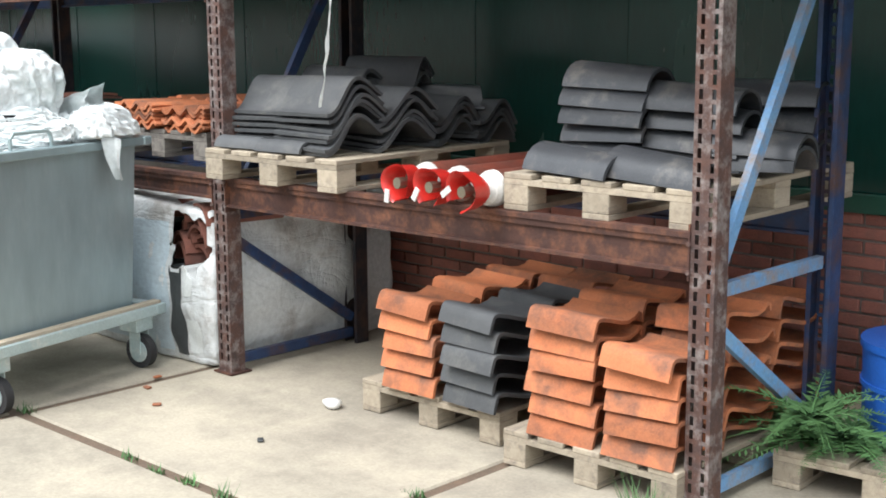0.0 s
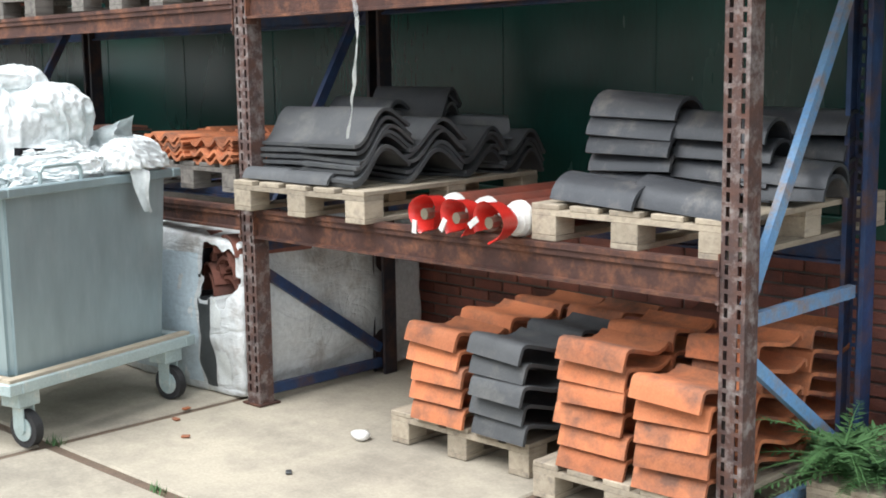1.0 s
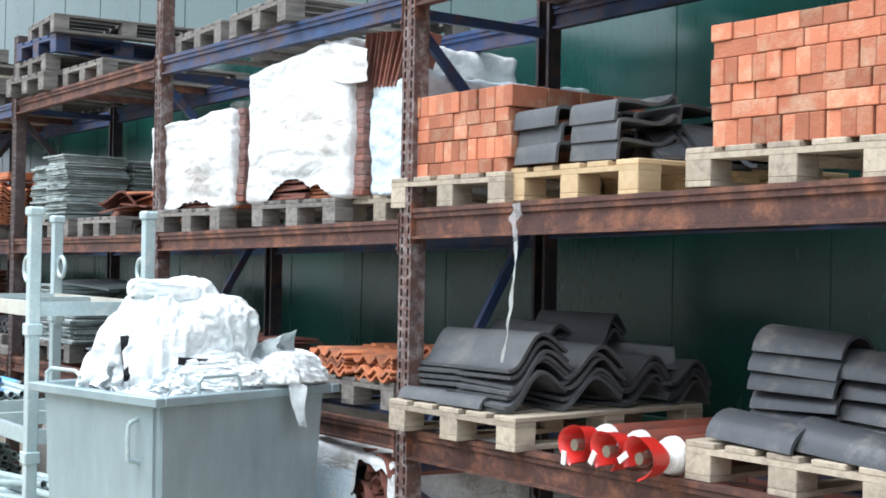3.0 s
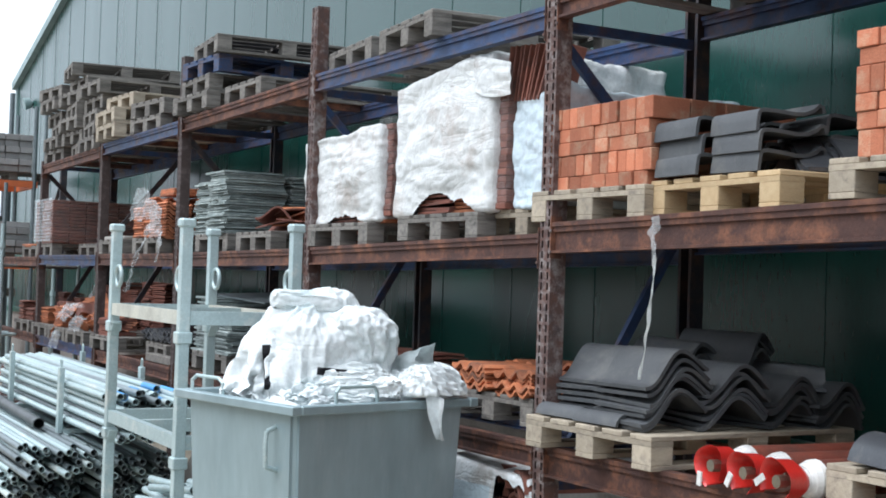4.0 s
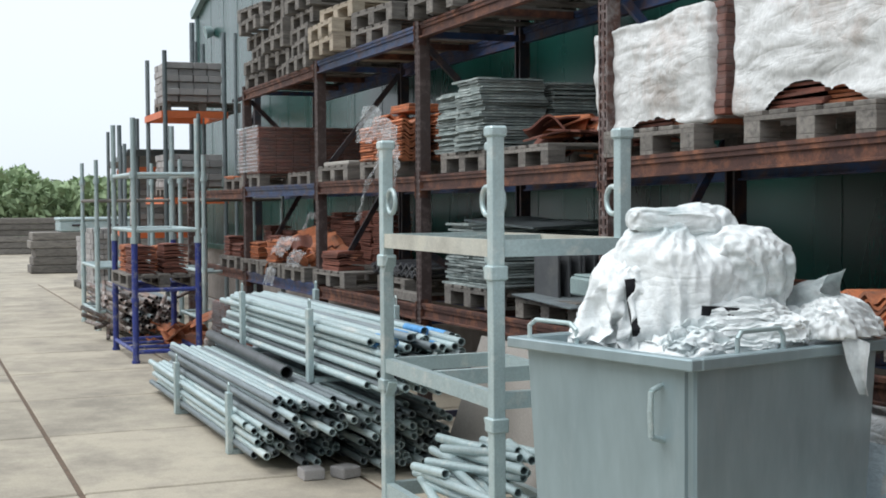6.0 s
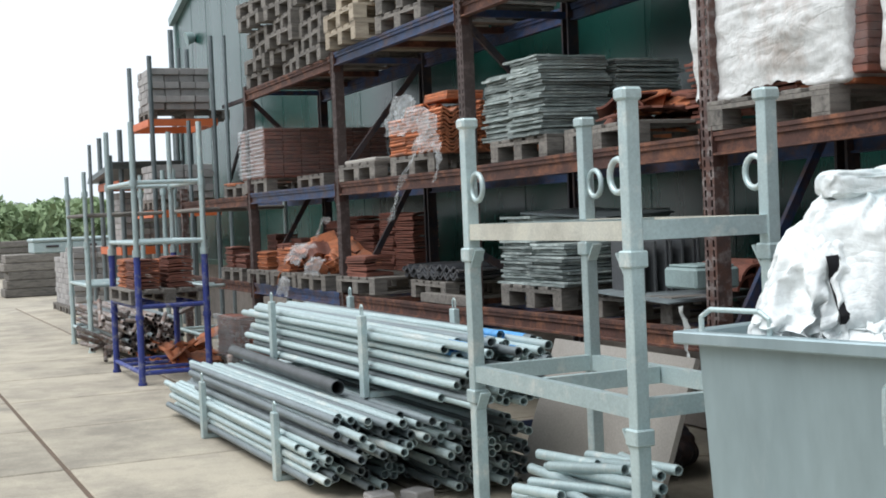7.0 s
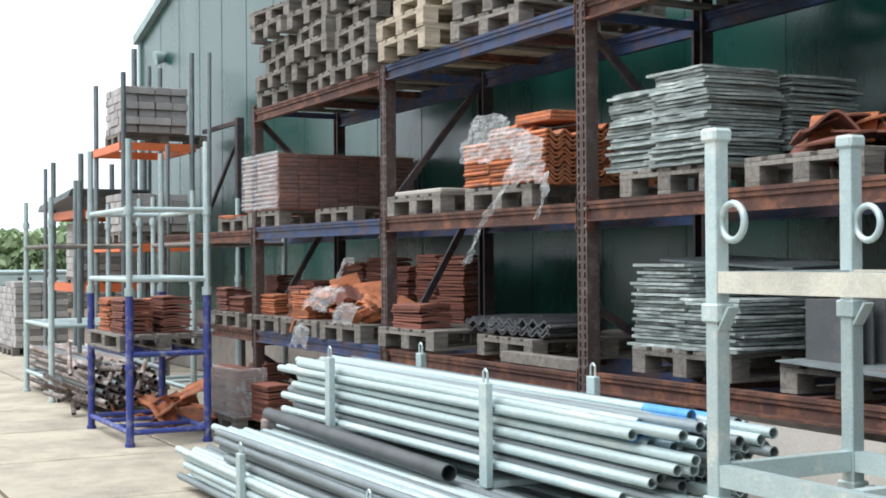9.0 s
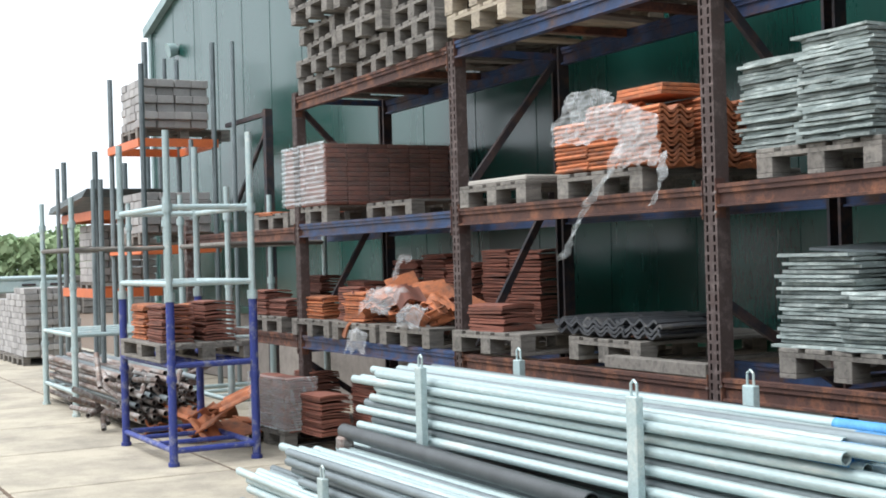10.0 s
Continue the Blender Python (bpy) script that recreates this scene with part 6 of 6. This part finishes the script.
fronds((3.0, 0.66, T + 0.0), 34, 0.62, 3, "feathery green weed growing beside the rack post")
fronds((2.95, 0.52, T + 0.12), 20, 0.5, 4, "feathery green weed growing beside the rack post")
fronds((0.55, 1.1, 0.0), 10, 0.25, 5, "small green weed at the foot of the wall")
for x, y, s in ((-0.1, -1.0, 0.06), (1.2, -1.05, 0.06), (1.45, -1.06, 0.09), (1.0, -1.06, 0.05), (0.8, -1.04, 0.05), (1.93, -0.55, 0.05), (2.68, -0.14, 0.16), (2.66, -0.16, 0.2)):
    bm = bmesh.new()
    for i in range(26):
        a, l = rng.uniform(0, 6.28), s * rng.uniform(0.5, 1)
        d = Vector((math.cos(a) * 0.6, math.sin(a) * 0.6, 1)).normalized()
        c = Vector((-math.sin(a), math.cos(a), 0)) * 0.004
        o = Vector((rng.uniform(-.05, .05), rng.uniform(-.02, .02), 0))
        bm.faces.new([bm.verts.new(v) for v in (o - c, o + c, o + d * l)])
    solo("grass_tuft", bm, leaf, "small tuft of grass growing in the slab joint", "grass", (x, y, -0.01), group="tufts in the joints")
bm = bmesh.new()
bmesh.ops.create_icosphere(bm, subdivisions=2, radius=0.05)
for v in bm.verts:
    v.co = Vector((v.co.x * 1.0, v.co.y * 0.8, v.co.z * 0.5)) * (1 + 0.25 * noise.noise(v.co * 30))
solo("white_stone", bm, cyl_white, "small white stone lying on the concrete", "stone", (0.89, -0.03, 0.02), smooth=50)
for i, (x, y) in enumerate(((0.0, -0.42), (0.27, -0.55), (-0.12, -0.28), (1.02, -0.55))):
    bm = B(-0.02, -0.013, 0, 0.02, 0.013, 0.01, bev=0.003)
    solo("tile_shard", bm, terracotta if i < 3 else pipe_dark, "broken shard of roof tile on the concrete", "shard", (x, y, 0.0), turn=i * 47, group="tile shards")

# ======== distance ========
bm = bmesh.new()
r6 = random.Random(2)
for i in range(24000):
    x, y = -62 - r6.random() * 8, r6.uniform(-16, 12)
    h = 3.0 + 1.4 * noise.noise(Vector((y * 0.35, 0, 3))) + 0.6 * noise.noise(Vector((y * 1.3, 2, 3)))
    z = h * r6.random() ** 0.7
    s = r6.uniform(0.12, 0.34)
    c = Vector((x, y, z)); a = Vector((r6.uniform(-1, 1), r6.uniform(-1, 1), r6.uniform(-1, 1))).normalized() * s; b = Vector((r6.uniform(-1, 1), r6.uniform(-1, 1), r6.uniform(-1, 1))).normalized() * s * 0.6
    bm.faces.new([bm.verts.new(v) for v in (c - a, c + b, c + a, c - b)])
solo("far_bushes", bm, hazy_leaf, "row of green bushes and reeds beyond the yard", "bushes", kind="stuff")
for i in range(5):
    stk = thing("timber_stack", "long stack of grey timber at the yard's end", "timber", (-44 - 0.6 * (i % 2), -9 + i * 1.4 * 2.6, 0), group="timber stacks")
    for k in range(6):
        part("beam", B(0.03 * (k % 2), 0, 0.21 * k, 0.3 + 0.02 * (k % 3), 5.5 - 0.2 * (k % 3), 0.21 * k + 0.2, bev=0.02), wood_grey, stk)
bm = B(0, 0, 0, 0.3, 2.2, 0.5, bev=0.05)
solo("orange_container", bm, orange_steel, "low orange container at the yard's end", "container", (-44.0, -5.3, 1.25))
stk = thing("timber_stack", "dark stack of heavy timbers at the yard's end", "timber", (-31.0, -0.8, 0))
for k in range(5):
    part("beam", B(0.02 * (k % 2), 0.05 * (k % 3), 0.205 * k, 1.0, 3.0 + 0.1 * (k % 2), 0.205 * k + 0.2, bev=0.02), wood_grey, stk)
wc = thing("metal_container", "low pale metal container with dark handles on a timber stack", "container", (-31.0, -0.1, 1.02))
part("body", B(0, 0, 0, 1.0, 2.3, 0.27, bev=0.03), galv_tube, wc)
part("lid", B(-0.03, -0.03, 0.27, 1.03, 2.33, 0.36, bev=0.03), galv_tube, wc)
for y in (0.3, 1.2, 1.8):
    part("handle", B(1.0, y, 0.14, 1.05, y + 0.3, 0.19, bev=0.01), dark_steel, wc, "dark handle")
for i in range(3):
    T = pallet(-24.0 + 0.8 * i, -0.4, 0, "grey", 3)
    block_stack(-24.4 + 0.8 * i, -0.35, T, 4, 4, 9 + i, PBL)

# ======== brick plinth of the hall, piece by piece ========
bm = B(-20.8, WALL_Y + 0.012, 0, 9.0, WALL_Y + 0.12, 0.93)
plinth = solo("wall_plinth", bm, mortar, "low red brick base of the hall wall", "wall", kind="structure")
bme = mesh_of("brick", B(0, 0, 0, 0.205, 0.03, 0.052, bev=0.003), wall_brick)
for k in range(14):
    for i in range(24):
        x = 4.3 - i * 0.217 - (0.108 if k % 2 else 0)
        piece("brick", bme, plinth, pose(x + rng.uniform(-.003, .003), WALL_Y - 0.002 + rng.uniform(-.003, .002), 0.01 + k * 0.0645))

# ======== concrete slabs ========
xs = [10.2, 8.1, 6.05, 4.0, 1.95, -0.1, -2.17, -4.24, -6.3, -8.2, -10.07, -11.95, -13.85, -15.75, -17.65, -19.55, -21.5, -23.5, -25.5]
ys = [WALL_Y - 0.01, -1.03, -2.70, -4.7, -6.7, -8.7]
cache = {}
for a, b in zip(xs, xs[1:]):
    for c, d in zip(ys, ys[1:]):
        gap = 0.017 if a < -2 else 0.03
        key = (round(a - b, 2), round(c - d, 2), gap)
        if key not in cache:
            cache[key] = mesh_of("slab", B(gap, gap, -0.12, a - b - gap, c - d - gap, 0.0, bev=0.008), concrete)
        piece("slab", cache[key], ground, pose(b, d, rng.uniform(-0.004, 0.0)))
bm = B(-60, -30, -0.14, -25.52, WALL_Y, -0.008)
far = solo("yard_pavement", bm, concrete, "worn concrete yard paving stretching into the distance", "pavement", kind="structure")
